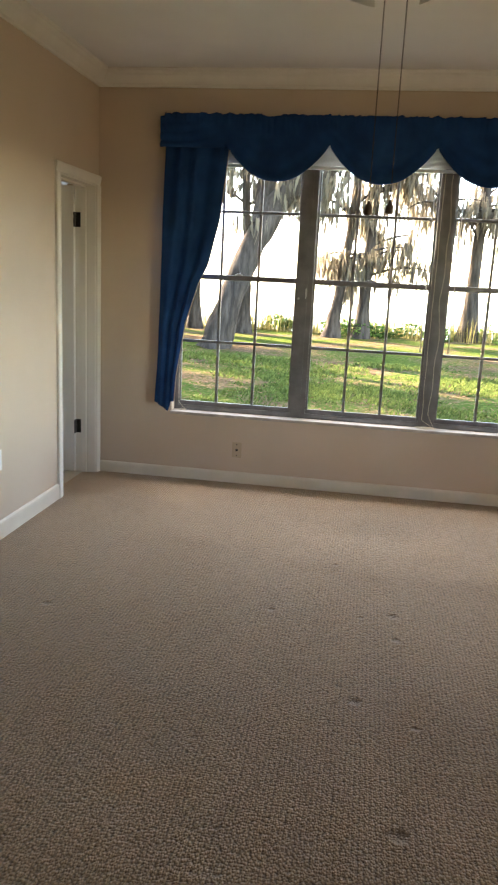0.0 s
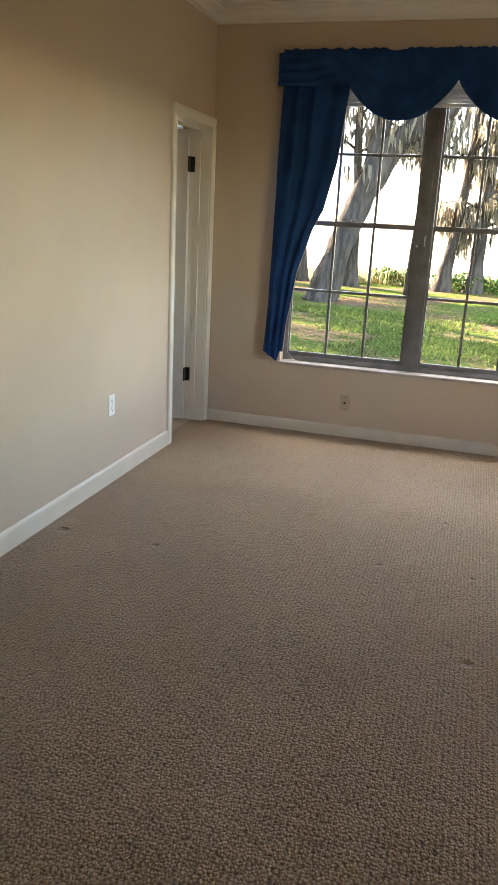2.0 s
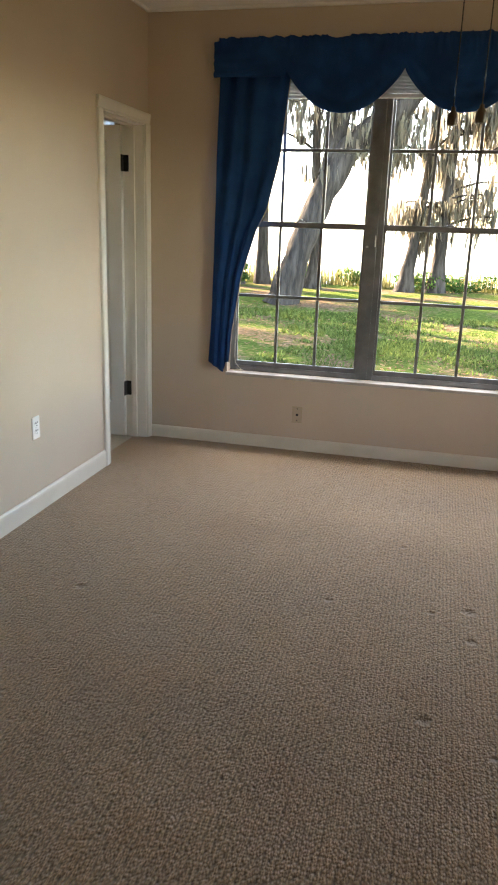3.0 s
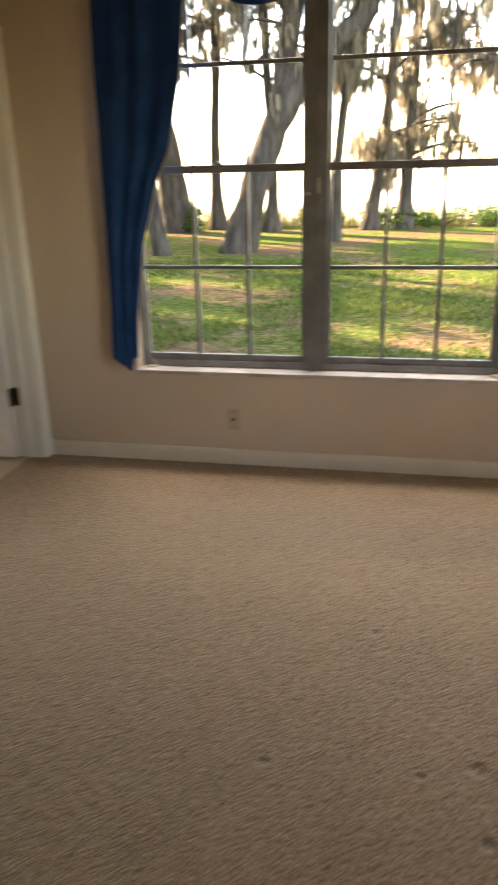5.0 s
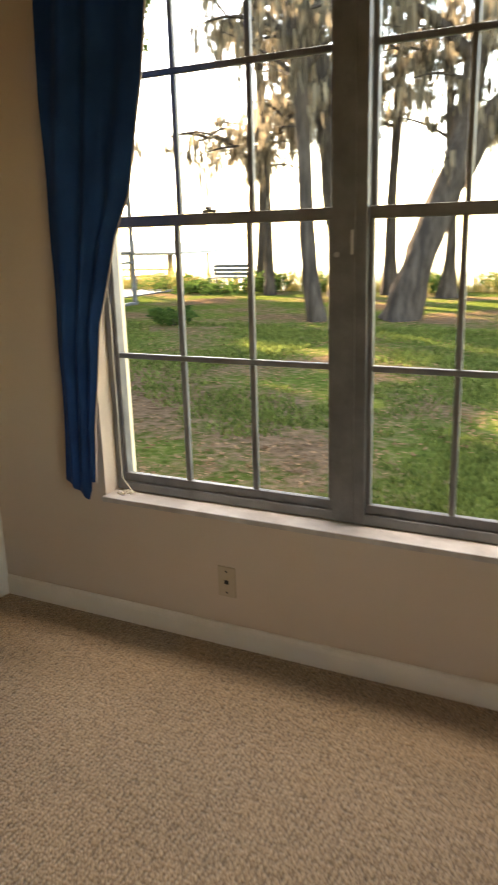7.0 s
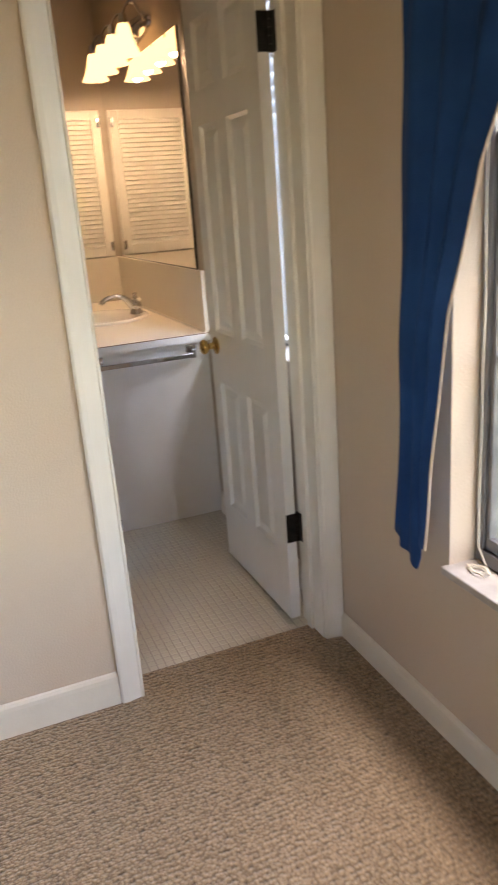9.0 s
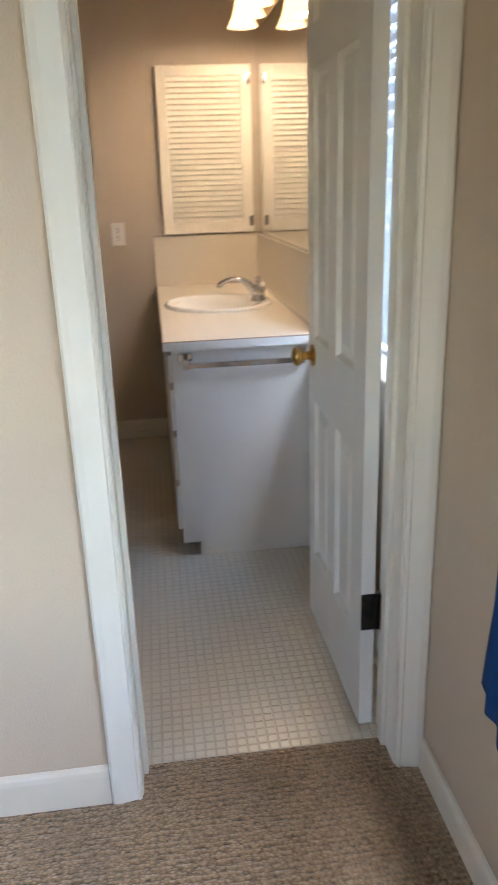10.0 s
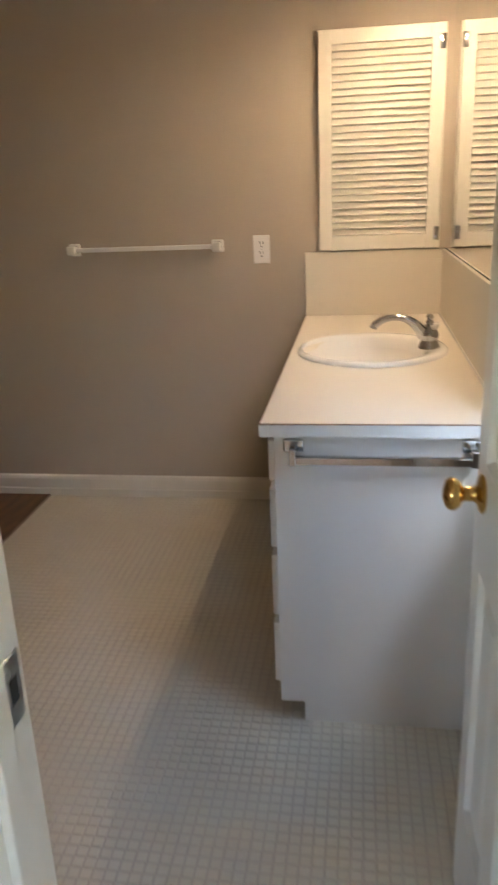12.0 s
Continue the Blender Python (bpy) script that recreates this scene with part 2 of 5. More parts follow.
M_BATHWALL = material("greige_wall_paint", ((0.46, 0.40, 0.325), (0.51, 0.445, 0.365)), scale=1.4, rough=0.5, bump=0.25, bump_scale=180, fine=0.3, spec=0.35)
M_CEIL = material("ceiling_paint", ((0.74, 0.73, 0.71), (0.80, 0.79, 0.77)), scale=2, rough=0.9, bump=0.5, bump_scale=140)
M_TRIM = material("white_trim_paint", ((0.70, 0.67, 0.60), (0.78, 0.75, 0.68)), scale=5, rough=0.35, bump=0.12, bump_scale=70, stretch=(1, 1, 0.3))
M_BASE = material("cream_trim_paint", ((0.66, 0.60, 0.50), (0.73, 0.67, 0.57)), scale=5, rough=0.4, bump=0.12, bump_scale=70)
M_DOOR = material("white_door_paint", ((0.70, 0.69, 0.66), (0.78, 0.77, 0.74)), scale=4, rough=0.35, bump=0.15, bump_scale=120, stretch=(1, 1, 0.15))
M_CARPET = carpet_material()
M_CURTAIN = material("blue_cotton", ((0.006, 0.036, 0.130), (0.013, 0.062, 0.205)), scale=6, rough=0.85, bump=0.3, bump_scale=400, spec=0.2)
M_ALU = material("bronze_grey_aluminium", ((0.16, 0.16, 0.165), (0.24, 0.24, 0.24)), scale=12, rough=0.42, metal=0.55, bump=0.06, bump_scale=90)
M_SILL = material("marble_sill", ((0.36, 0.32, 0.28), (0.58, 0.54, 0.49)), scale=9, rough=0.35, bump=0.1)
M_GLASS = glass_material("window_glass")
M_CORD = material("cord_string", ((0.70, 0.64, 0.50), (0.80, 0.75, 0.62)), rough=0.8)
M_BLIND = material("white_vinyl", ((0.78, 0.78, 0.78), (0.84, 0.84, 0.84)), rough=0.4)
M_SLAT = leaf_material("thin_white_vinyl", (0.70, 0.72, 0.74), (0.76, 0.78, 0.80), 0.06)
M_BLACK = material("black_hinge_metal", ((0.012, 0.012, 0.012), (0.03, 0.028, 0.026)), scale=40, rough=0.45, metal=0.6)
M_BRASS = material("polished_brass", ((0.62, 0.40, 0.13), (0.76, 0.52, 0.2)), scale=25, rough=0.18, metal=1.0)
M_CHROME = material("chrome", ((0.55, 0.55, 0.57), (0.64, 0.64, 0.66)), scale=20, rough=0.08, metal=1.0, rough_var=0.04)
M_STEEL = material("brushed_steel", ((0.5, 0.5, 0.5), (0.6, 0.6, 0.6)), scale=30, rough=0.3, metal=1.0)
M_LAMINATE = material("white_laminate", ((0.77, 0.765, 0.75), (0.79, 0.785, 0.77)), scale=1.2, rough=0.3, rough_var=0.03, fine=0.05)
M_COUNTER = material("cream_laminate", ((0.70, 0.645, 0.55), (0.73, 0.675, 0.58)), scale=1.4, rough=0.32, rough_var=0.03, fine=0.06)
M_PORCELAIN = material("porcelain", ((0.80, 0.78, 0.74), (0.85, 0.83, 0.79)), scale=4, rough=0.1)
M_PLATE = material("ivory_plastic", ((0.46, 0.365, 0.25), (0.50, 0.40, 0.28)), rough=0.4)
M_WPLATE = material("white_plastic", ((0.80, 0.79, 0.77), (0.85, 0.84, 0.82)), rough=0.3)
M_SLOT = material("dark_slot", ((0.01, 0.01, 0.01), (0.02, 0.02, 0.02)), rough=0.6)
M_TILE = material("glazed_mosaic", ((0.60, 0.56, 0.47), (0.68, 0.64, 0.545)), scale=2, rough=0.22, bump=0.1, bump_scale=60, per_piece=0.10)
M_GROUT = material("grout", ((0.46, 0.415, 0.35), (0.58, 0.53, 0.465)), scale=3, rough=0.9, bump=0.4, bump_scale=200)
M_MIRROR = material("mirror_silver", ((0.86, 0.87, 0.87), (0.88, 0.89, 0.89)), rough=0.015, rough_var=0.005, metal=1.0)
M_BROWN = material("brown_wood_floor", ((0.10, 0.05, 0.025), (0.22, 0.12, 0.06)), scale=5, rough=0.4, stretch=(1, 6, 1), bump=0.2)
M_SHADE = emitter("lit_frosted_glass", (1.0, 0.57, 0.23), 0.13)
M_FANGLASS = leaf_material("clear_etched_glass", (0.62, 0.62, 0.60), (0.70, 0.70, 0.68), 0.6)
M_BULB = emitter("lamp_filament", (1.0, 0.76, 0.48), 0.12)
M_STUCCO = material("cream_stucco", ((0.66, 0.56, 0.38), (0.74, 0.64, 0.45)), scale=4, rough=0.9, bump=0.8, bump_scale=90)
M_BARK = material("grey_bark", ((0.034, 0.028, 0.024), (0.078, 0.064, 0.053)), scale=6, rough=0.95, bump=1.0, bump_scale=11, stretch=(1, 1, 0.22), fine=0.9, bump_depth=0.05, spec=0.05)
M_MOSS = leaf_material("spanish_moss", (0.075, 0.066, 0.052), (0.26, 0.22, 0.16), 0.5)
M_LEAF = leaf_material("oak_leaves", (0.03, 0.05, 0.015), (0.09, 0.12, 0.03), 0.4)
M_REED = leaf_material("dry_reeds", (0.10, 0.10, 0.03), (0.30, 0.25, 0.10), 0.5)
M_BUSH = leaf_material("shrub_leaves", (0.025, 0.05, 0.015), (0.07, 0.12, 0.03), 0.4)
M_BLADE = leaf_material("grass_blades", (0.055, 0.080, 0.020), (0.165, 0.195, 0.055), 0.5)
M_LITTER = leaf_material("fallen_leaves", (0.12, 0.065, 0.034), (0.32, 0.19, 0.11), 0.2)
M_LAWN = lawn_material()
M_WATER = material("lake_water", ((0.04, 0.05, 0.05), (0.06, 0.07, 0.07)), scale=0.5, rough=0.12, bump=0.3, bump_scale=3, stretch=(0.3, 1, 1))
M_ROOFMETAL = material("grey_metal_roof", ((0.28, 0.31, 0.31), (0.36, 0.39, 0.39)), scale=2, rough=0.5)
M_HULL = material("faded_red_hull", ((0.22, 0.09, 0.075), (0.32, 0.15, 0.125)), scale=3, rough=0.5)
M_TIMBER = material("weathered_timber", ((0.10, 0.085, 0.07), (0.2, 0.17, 0.14)), scale=6, rough=0.9, bump=0.5)
M_FRAME = material("bronze_screen_frame", ((0.05, 0.055, 0.065), (0.09, 0.10, 0.11)), scale=10, rough=0.5, metal=0.2)
# white porch posts, with their bluish shade put into the paint colour
M_PORCHPAINT = material("shade_toned_white_paint", ((0.40, 0.43, 0.47), (0.48, 0.51, 0.55)), scale=3, rough=0.6, bump=0.2)
M_CONCRETE = material("concrete", ((0.10, 0.115, 0.14), (0.16, 0.18, 0.21)), scale=2, rough=0.9, bump=0.4)
M_FASCIA = material("blue_grey_painted_metal", ((0.20, 0.245, 0.31), (0.27, 0.32, 0.39)), scale=3, rough=0.6)
M_DARKWOOD = material("dark_fan_wood", ((0.05, 0.03, 0.018), (0.09, 0.055, 0.03)), scale=6, rough=0.4, stretch=(1, 8, 1))


# ---- mesh helpers ----
def finish(bm, name, mat, smooth=0.0):
    me = bpy.data.meshes.new(name)
    bmesh.ops.recalc_face_normals(bm, faces=bm.faces)
    bm.to_mesh(me)
    bm.free()
    me.materials.append(mat)
    if smooth:
        for p in me.polygons:
            p.use_smooth = True
        me.set_sharp_from_angle(angle=radians(smooth))
    return me


def part(name, bm, mat, parent, label="", smooth=0.0):
    ob = new(name, finish(bm, name, mat, smooth))
    ob.parent = parent
    if label:
        tagged(ob, label)
    return ob


def thing(name, label, category, at=(0, 0, 0), group="", kind=""):
    ob = new(name)
    ob.empty_display_size = 0.05
    ob.location = at
    return tagged(ob, label, category, group, kind)


def structure(name, bm, mat, label, category, smooth=0.0):
    return tagged(new(name, finish(bm, name, mat, smooth)), label, category, kind="structure")


def box(bm, x0, x1, y0, y1, z0, z1, bevel=0.0, segments=2):
    r = bmesh.ops.create_cube(bm, size=1.0)
    vs = r["verts"]
    bmesh.ops.scale(bm, vec=(abs(x1 - x0), abs(y1 - y0), abs(z1 - z0)), verts=vs)
    bmesh.ops.translate(bm, vec=((x0 + x1) / 2, (y0 + y1) / 2, (z0 + z1) / 2), verts=vs)
    if bevel:
        es = list({e for v in vs for e in v.link_edges})
        bmesh.ops.bevel(bm, geom=es, offset=bevel, segments=segments, affect="EDGES", profile=0.5)
    return bm


def boxes(*dims, bevel=0.0):
    bm = bmesh.new()
    for d in dims:
        box(bm, *d, bevel=bevel)
    return bm


def tube(bm, pts, radii, seg=10, cap=True):
    """A tube along points; radii is one number or one a point."""
    pts = [Vector(p) for p in pts]
    if isinstance(radii, (int, float)):
        radii = [radii] * len(pts)
    rings, side = [], None
    for i, p in enumerate(pts):
        d = (pts[min(i + 1, len(pts) - 1)] - pts[max(i - 1, 0)]).normalized()
        if side is None:
            side = d.cross(Vector((0, 0, 1)) if abs(d.z) < 0.9 else Vector((1, 0, 0))).normalized()
        side = (side - d * side.dot(d)).normalized()
        up = d.cross(side)
        rings.append([bm.verts.new(p + radii[i] * (math.cos(a) * side + math.sin(a) * up)) for a in (2 * math.pi * k / seg for k in range(seg))])
    for a, b in zip(rings, rings[1:]):
        for k in range(seg):
            bm.faces.new((a[k], a[(k + 1) % seg], b[(k + 1) % seg], b[k]))
    if cap:
        bm.faces.new(rings[0][::-1])
        bm.faces.new(rings[-1])
    return bm


def lathe(bm, profile, m=Matrix(), seg=24, squash=(1, 1)):
    """Turns (radius, height) pairs round z, then moves them by m."""
    rings = []
    for r, h in profile:
        rings.append([bm.verts.new(m @ Vector((max(r, 1e-4) * math.cos(a) * squash[0], max(r, 1e-4) * math.sin(a) * squash[1], h))) for a in (2 * math.pi * k / seg for k in range(seg))])
    for a, b in zip(rings, rings[1:]):
        for k in range(seg):
            bm.faces.new((a[k], a[(k + 1) % seg], b[(k + 1) % seg], b[k]))
    return bm


def prism(bm, outline, axis, a, b):
    """Pushes a closed outline of (u, v) along an axis from a to b. x: (y, z); y: (x, z); z: (x, y)."""
    def at(u, v, w):
        return {"x": (w, u, v), "y": (u, w, v), "z": (u, v, w)}[axis]
    lo = [bm.verts.new(at(u, v, a)) for u, v in outline]
    hi = [bm.verts.new(at(u, v, b)) for u, v in outline]
    n = len(outline)
    for i in range(n):
        bm.faces.new((lo[i], lo[(i + 1) % n], hi[(i + 1) % n], hi[i]))
    bm.faces.new(lo[::-1])
    bm.faces.new(hi)
    return bm


def bez(p0, p1, p2, n=10):
    p0, p1, p2 = Vector(p0), Vector(p1), Vector(p2)
    return [p0 * (1 - t) ** 2 + p1 * 2 * t * (1 - t) + p2 * t * t for t in (i / n for i in range(n + 1))]


# ---- the shell of the house ----
CEIL = 2.79
WX0, WX1, WZ0, WZ1 = 0.558, 3.285, 0.50, 2.435     # bedroom window opening
BX0, BX1, BZ0, BZ1 = -1.125, -0.24, 0.86, 2.30      # bathroom window opening
DY0, DY1, DZ = -0.70, -0.05, 2.06                  # rough opening of the door in the partition
OUT = 0.20                                         # outer face of the window wall
EAST, SOUTH, BATHW, BATHS = 4.08, -6.6, -2.70, -2.9


def wall_with_holes(x0, x1, y0, y1, z0, z1, holes, along="x"):
    """A wall as butted blocks round rectangular holes (a, b, low, high) along its run."""
    bm = bmesh.new()
    edge = x0 if along == "x" else y0
    for a, b, lo, hi in sorted(holes):
        spans = ((edge, a, z0, z1), (a, b, z0, lo), (a, b, hi, z1))
        for p, q, r, s in spans:
            if q - p > 1e-4 and s - r > 1e-4:
                box(bm, p, q, y0, y1, r, s) if along == "x" else box(bm, x0, x1, p, q, r, s)
        edge = b
    end = x1 if along == "x" else y1
    box(bm, edge, end, y0, y1, z0, z1) if along == "x" else box(bm, x0, x1, edge, end, z0, z1)
    return bm


structure("wall_north", wall_with_holes(0.0, EAST + 0.15, 0.0, OUT - 0.02, 0.0, CEIL + 0.1, [(WX0, WX1, WZ0, WZ1)]), M_WALL, "tan painted wall around the wide picture window", "wall")
structure("wall_bathroom_north", wall_with_holes(BATHW - 0.15, 0.0, 0.02, OUT - 0.02, 0.0, CEIL + 0.1, [(BX0, BX1, BZ0, BZ1)]), M_BATHWALL, "greige painted wall behind the bathroom vanity", "wall")
structure("facade", wall_with_holes(-6.0, 9.0, OUT - 0.02, OUT, -0.4, 3.1, [(BX0, BX1, BZ0, BZ1), (WX0, WX1, WZ0, WZ1)]), M_STUCCO, "cream stucco outer wall of the house", "wall")
structure("wall_west", wall_with_holes(-0.075, 0.0, SOUTH, 0.0, 0.0, CEIL + 0.1, [(DY0, DY1, -0.01, DZ)], along="y"), M_WALL, "tan painted partition wall with a doorway", "wall")
structure("wall_west_bathroom_side", wall_with_holes(-0.15, -0.075, BATHS, 0.02, 0.0, CEIL + 0.1, [(DY0, DY1, -0.01, DZ)], along="y"), M_BATHWALL, "greige painted bathroom side of the partition", "wall")
structure("wall_east", wall_with_holes(EAST, EAST + 0.15, SOUTH, 0.0, 0.0, CEIL + 0.1, [(-3.85, -2.35, 0.95, 2.15)], along="y"), M_WALL, "tan painted bedroom wall, out of view, with an added side window", "wall")
structure("wall_south", boxes((-0.15, EAST + 0.15, SOUTH - 0.15, SOUTH, 0.0, CEIL + 0.1)), M_WALL, "plain tan painted bedroom wall", "wall")
structure("wall_bathroom_west", boxes((BATHW - 0.15, BATHW, BATHS, 0.02, 0.0, CEIL + 0.1)), M_BATHWALL, "greige painted bathroom wall", "wall")
structure("wall_bathroom_south", boxes((BATHW - 0.15, -0.15, BATHS - 0.15, BATHS, 0.0, CEIL + 0.1)), M_BATHWALL, "greige painted bathroom wall", "wall")
structure("ceiling", boxes((0.0, EAST + 0.3, SOUTH - 0.3, 0.4, CEIL, CEIL + 0.12)), M_CEIL, "white textured bedroom ceiling", "ceiling")
structure("ceiling_bathroom", boxes((BATHW - 0.3, -0.002, BATHS - 0.3, 0.4, CEIL, CEIL + 0.12)), M_CEIL, "white bathroom ceiling", "ceiling")
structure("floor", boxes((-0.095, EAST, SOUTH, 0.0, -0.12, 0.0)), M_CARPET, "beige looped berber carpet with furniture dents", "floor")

# crown moulding, profile in (out from wall, height)
CROWN = [(0.0, 2.685), (0.016, 2.685), (0.02, 2.70), (0.028, 2.705), (0.042, 2.72), (0.062, 2.748), (0.076, 2.758), (0.08, 2.772), (0.092, 2.776), (0.092, CEIL - 0.001), (0.0, CEIL - 0.001)]
bm = bmesh.new()
prism(bm, [(-u - 0.001, v) for u, v in CROWN], "x", 0.0, EAST)
structure("crown_moulding_north", bm, M_TRIM, "white crown moulding above the window wall", "moulding")
bm = bmesh.new()
prism(bm, [(u + 0.001, v) for u, v in CROWN], "y", SOUTH, -0.002)
structure("crown_moulding_west", bm, M_TRIM, "white crown moulding above the partition wall", "moulding")
# baseboards
BASE = [(0.0, 0.0), (0.013, 0.0), (0.013, 0.06), (0.011, 0.072), (0.006, 0.08), (0.0, 0.083)]
bm = bmesh.new()
prism(bm, [(-u - 0.001, v) for u, v in BASE], "x", 0.018, EAST)
structure("baseboard_north", bm, M_BASE, "cream painted baseboard below the window", "baseboard")
bm = bmesh.new()
prism(bm, [(u + 0.001, v + (0.02 if v > 0.05 else 0)) for u, v in BASE], "y", SOUTH, -0.755)
structure("baseboard_west", bm, M_BASE, "cream painted baseboard along the partition", "baseboard")
BASE2 = [(0.0, 0.0), (0.016, 0.0), (0.016, 0.035), (0.013, 0.04), (0.013, 0.085), (0.009, 0.097), (0.0, 0.105)]
bm = bmesh.new()
prism(bm, [(BATHW + u + 0.001, v) for u, v in BASE2], "y", BATHS, -0.545)
structure("baseboard_bathroom", bm, M_TRIM, "glossy white baseboard with shoe moulding", "baseboard")
bm = bmesh.new()
prism(bm, [(0.019 - u, v) for u, v in BASE2], "x", -1.16, -0.17)
structure("baseboard_bathroom_north", bm, M_TRIM, "white baseboard under the bathroom window", "baseboard")


# ---- doorway and door ----
def casing_side(y_in, y_out, x, side):
    """One upright casing board with a stepped moulded face; side +1 faces the bedroom."""
    s = 1 if y_out < y_in else -1
    w = abs(y_out - y_in)
    prof = [(0.0, 0.0), (0.0, 0.010), (0.006, 0.014), (0.010, 0.011), (0.020, 0.013), (w - 0.02, 0.018), (w - 0.006, 0.018), (w, 0.014), (w, 0.0)]
    return [(x + side * d, y_in - s * u) for u, d in prof]


door_frame = thing("door_frame_1", "white painted door casing and jambs, lightly scuffed", "door frame", (0, -0.37, 0), kind="structure")
for y_in, y_out in ((-0.684, -0.753), (-0.067, -0.003)):
    bm = bmesh.new()
    prism(bm, [(u, v + 0.37) for u, v in casing_side(y_in, y_out, 0.001, 1)], "z", 0.0, 2.045)
    part("casing", bm, M_TRIM, door_frame)
bm = bmesh.new()
prism(bm, [(0.001, 2.046), (0.011, 2.046), (0.015, 2.052), (0.012, 2.056), (0.019, 2.09), (0.019, 2.106), (0.015, 2.11), (0.001, 2.11)], "y", -0.753 + 0.37, -0.003 + 0.37)
part("head_casing", bm, M_TRIM, door_frame)
for y0, y1 in ((-0.70, -0.681), (-0.071, -0.05)):
    part("jamb", boxes((-0.152, 0.0, y0 + 0.37, y1 + 0.37, 0.0, 2.059)), M_TRIM, door_frame)
part("head_jamb", boxes((-0.152, 0.0, -0.681 + 0.37, -0.071 + 0.37, 2.04, 2.059)), M_TRIM, door_frame)
for y0, y1 in ((-0.681, -0.669), (-0.083, -0.071)):
    part("door_stop", boxes((-0.10, -0.065, y0 + 0.37, y1 + 0.37, 0.0, 2.03), bevel=0.002), M_TRIM, door_frame)
part("door_stop", boxes((-0.10, -0.065, -0.669 + 0.37, -0.083 + 0.37, 2.028, 2.04), bevel=0.002), M_TRIM, door_frame)
for y_in, y_out in ((-0.684, -0.753), (-0.067, -0.005)):
    bm = bmesh.new()
    prism(bm, [(u, v + 0.37) for u, v in casing_side(y_in, y_out, -0.151, -1)], "z", 0.0, 2.045)
    part("casing", bm, M_TRIM, door_frame)
bm = boxes((-0.168, -0.151, -0.753 + 0.37, -0.005 + 0.37, 2.046, 2.11), bevel=0.003)
part("head_casing", bm, M_TRIM, door_frame)
strike = part("strike_plate", boxes((-0.146, -0.112, -0.6815 + 0.37, -0.679 + 0.37, 0.835, 0.915), bevel=0.001), M_STEEL, door_frame, "brushed steel strike plate")
part("latch_hole", boxes((-0.137, -0.121, -0.6795 + 0.37, -0.6785 + 0.37, 0.86, 0.89)), M_SLOT, strike)

# open panelled door, hinged at the corner side, swung into the bathroom
DOOR_W, DOOR_H, DOOR_T = 0.585, 2.02, 0.035
door = thing("door_1", "open white six-panel interior door, painted, with brass knob", "door", (-0.141, -0.086, 0.012), kind="structure")


def panel_door(w, h, t, cols, rows):
    """Local x 0..-w along the leaf, y -t..0. Stiles and rails stand proud of moulded panels on both faces."""
    bm = bmesh.new()
    xs = [0.0]
    for a, b in cols:
        xs += [a, b]
    xs.append(w)
    zs = [0.0]
    for a, b in rows:
        zs += [a, b]
    zs.append(h)
    for i in range(0, len(xs) - 1, 2):
        box(bm, -xs[i], -xs[i + 1], -t, 0, 0, h)
    for a, b in cols:
        for j in range(0, len(zs) - 1, 2):
            box(bm, -a, -b, -t, 0, zs[j], zs[j + 1])
    return bm


COLS = ((0.095, 0.265), (0.345, 0.515))
ROWS = ((0.235, 0.735), (0.925, 1.62), (1.725, 1.93))
part("stiles_and_rails", panel_door(DOOR_W, DOOR_H, DOOR_T, COLS, ROWS), M_DOOR, door)
for a, b in COLS:
    for lo, hi in ROWS:
        bm = bmesh.new()
        for face in (-1, 1):
            y_deep, y_field = (-DOOR_T + 0.012, -DOOR_T + 0.003) if face < 0 else (-0.012, -0.003)
            y_edge = -DOOR_T if face < 0 else 0.0
            loops = []
            for inset, y in ((0.0, y_edge), (0.010, y_deep), (0.022, y_deep), (0.045, y_field)):
                loops.append([bm.verts.new(c) for c in ((-a - inset, y, lo + inset), (-b + inset, y, lo + inset), (-b + inset, y, hi - inset), (-a - inset, y, hi - inset))])
            for p, q in zip(loops, loops[1:]):
                for k in range(4):
                    bm.faces.new((p[k], p[(k + 1) % 4], q[(k + 1) % 4], q[k]))
            bm.faces.new(loops[-1])
        part("panel", bm, M_DOOR, door)
for z in (1.80, 0.335):
    bm = boxes((-0.001, 0.0035, -0.034, -0.001, z - 0.05, z + 0.05), (-0.008, 0.034, 0.0115, 0.0145, z - 0.05, z + 0.05), bevel=0.001)
    for k in range(5):
        lathe(bm, [(0.0, 0), (0.0085, 0), (0.0085, 0.0192), (0.0, 0.0192)], Matrix.Translation((-0.004, 0.0065, z - 0.05 + k * 0.0202)), seg=12)
    part("hinge", bm, M_BLACK, door, "black painted butt hinge", smooth=40)
for face in (-1, 1):
    y0 = -DOOR_T if face < 0 else 0.0
    turn = Matrix.Translation((-DOOR_W + 0.062, y0, 0.872)) @ Matrix.Rotation(radians(90 if face < 0 else -90), 4, "X")
    bm = bmesh.new()
    lathe(bm, [(0.0, 0.0), (0.031, 0.0), (0.033, 0.003), (0.029, 0.008), (0.016, 0.011), (0.012, 0.016), (0.0115, 0.03), (0.014, 0.034), (0.022, 0.038), (0.027, 0.046), (0.027, 0.053), (0.022, 0.060), (0.010, 0.064), (0.0, 0.065)], turn)
    part("door_knob", bm, M_BRASS, door, "worn polished brass knob on a round rose", smooth=50)
door.rotation_euler = (0, 0, radians(0.5))


# ---- bedroom window: three single-hung units in a grey aluminium frame ----
FY0, FY1 = 0.075, 0.14
window = thing("window_1", "wide triple single-hung window in grey aluminium, three-by-four panes each", "window", (1.92, 0.1, WZ0), kind="structure")


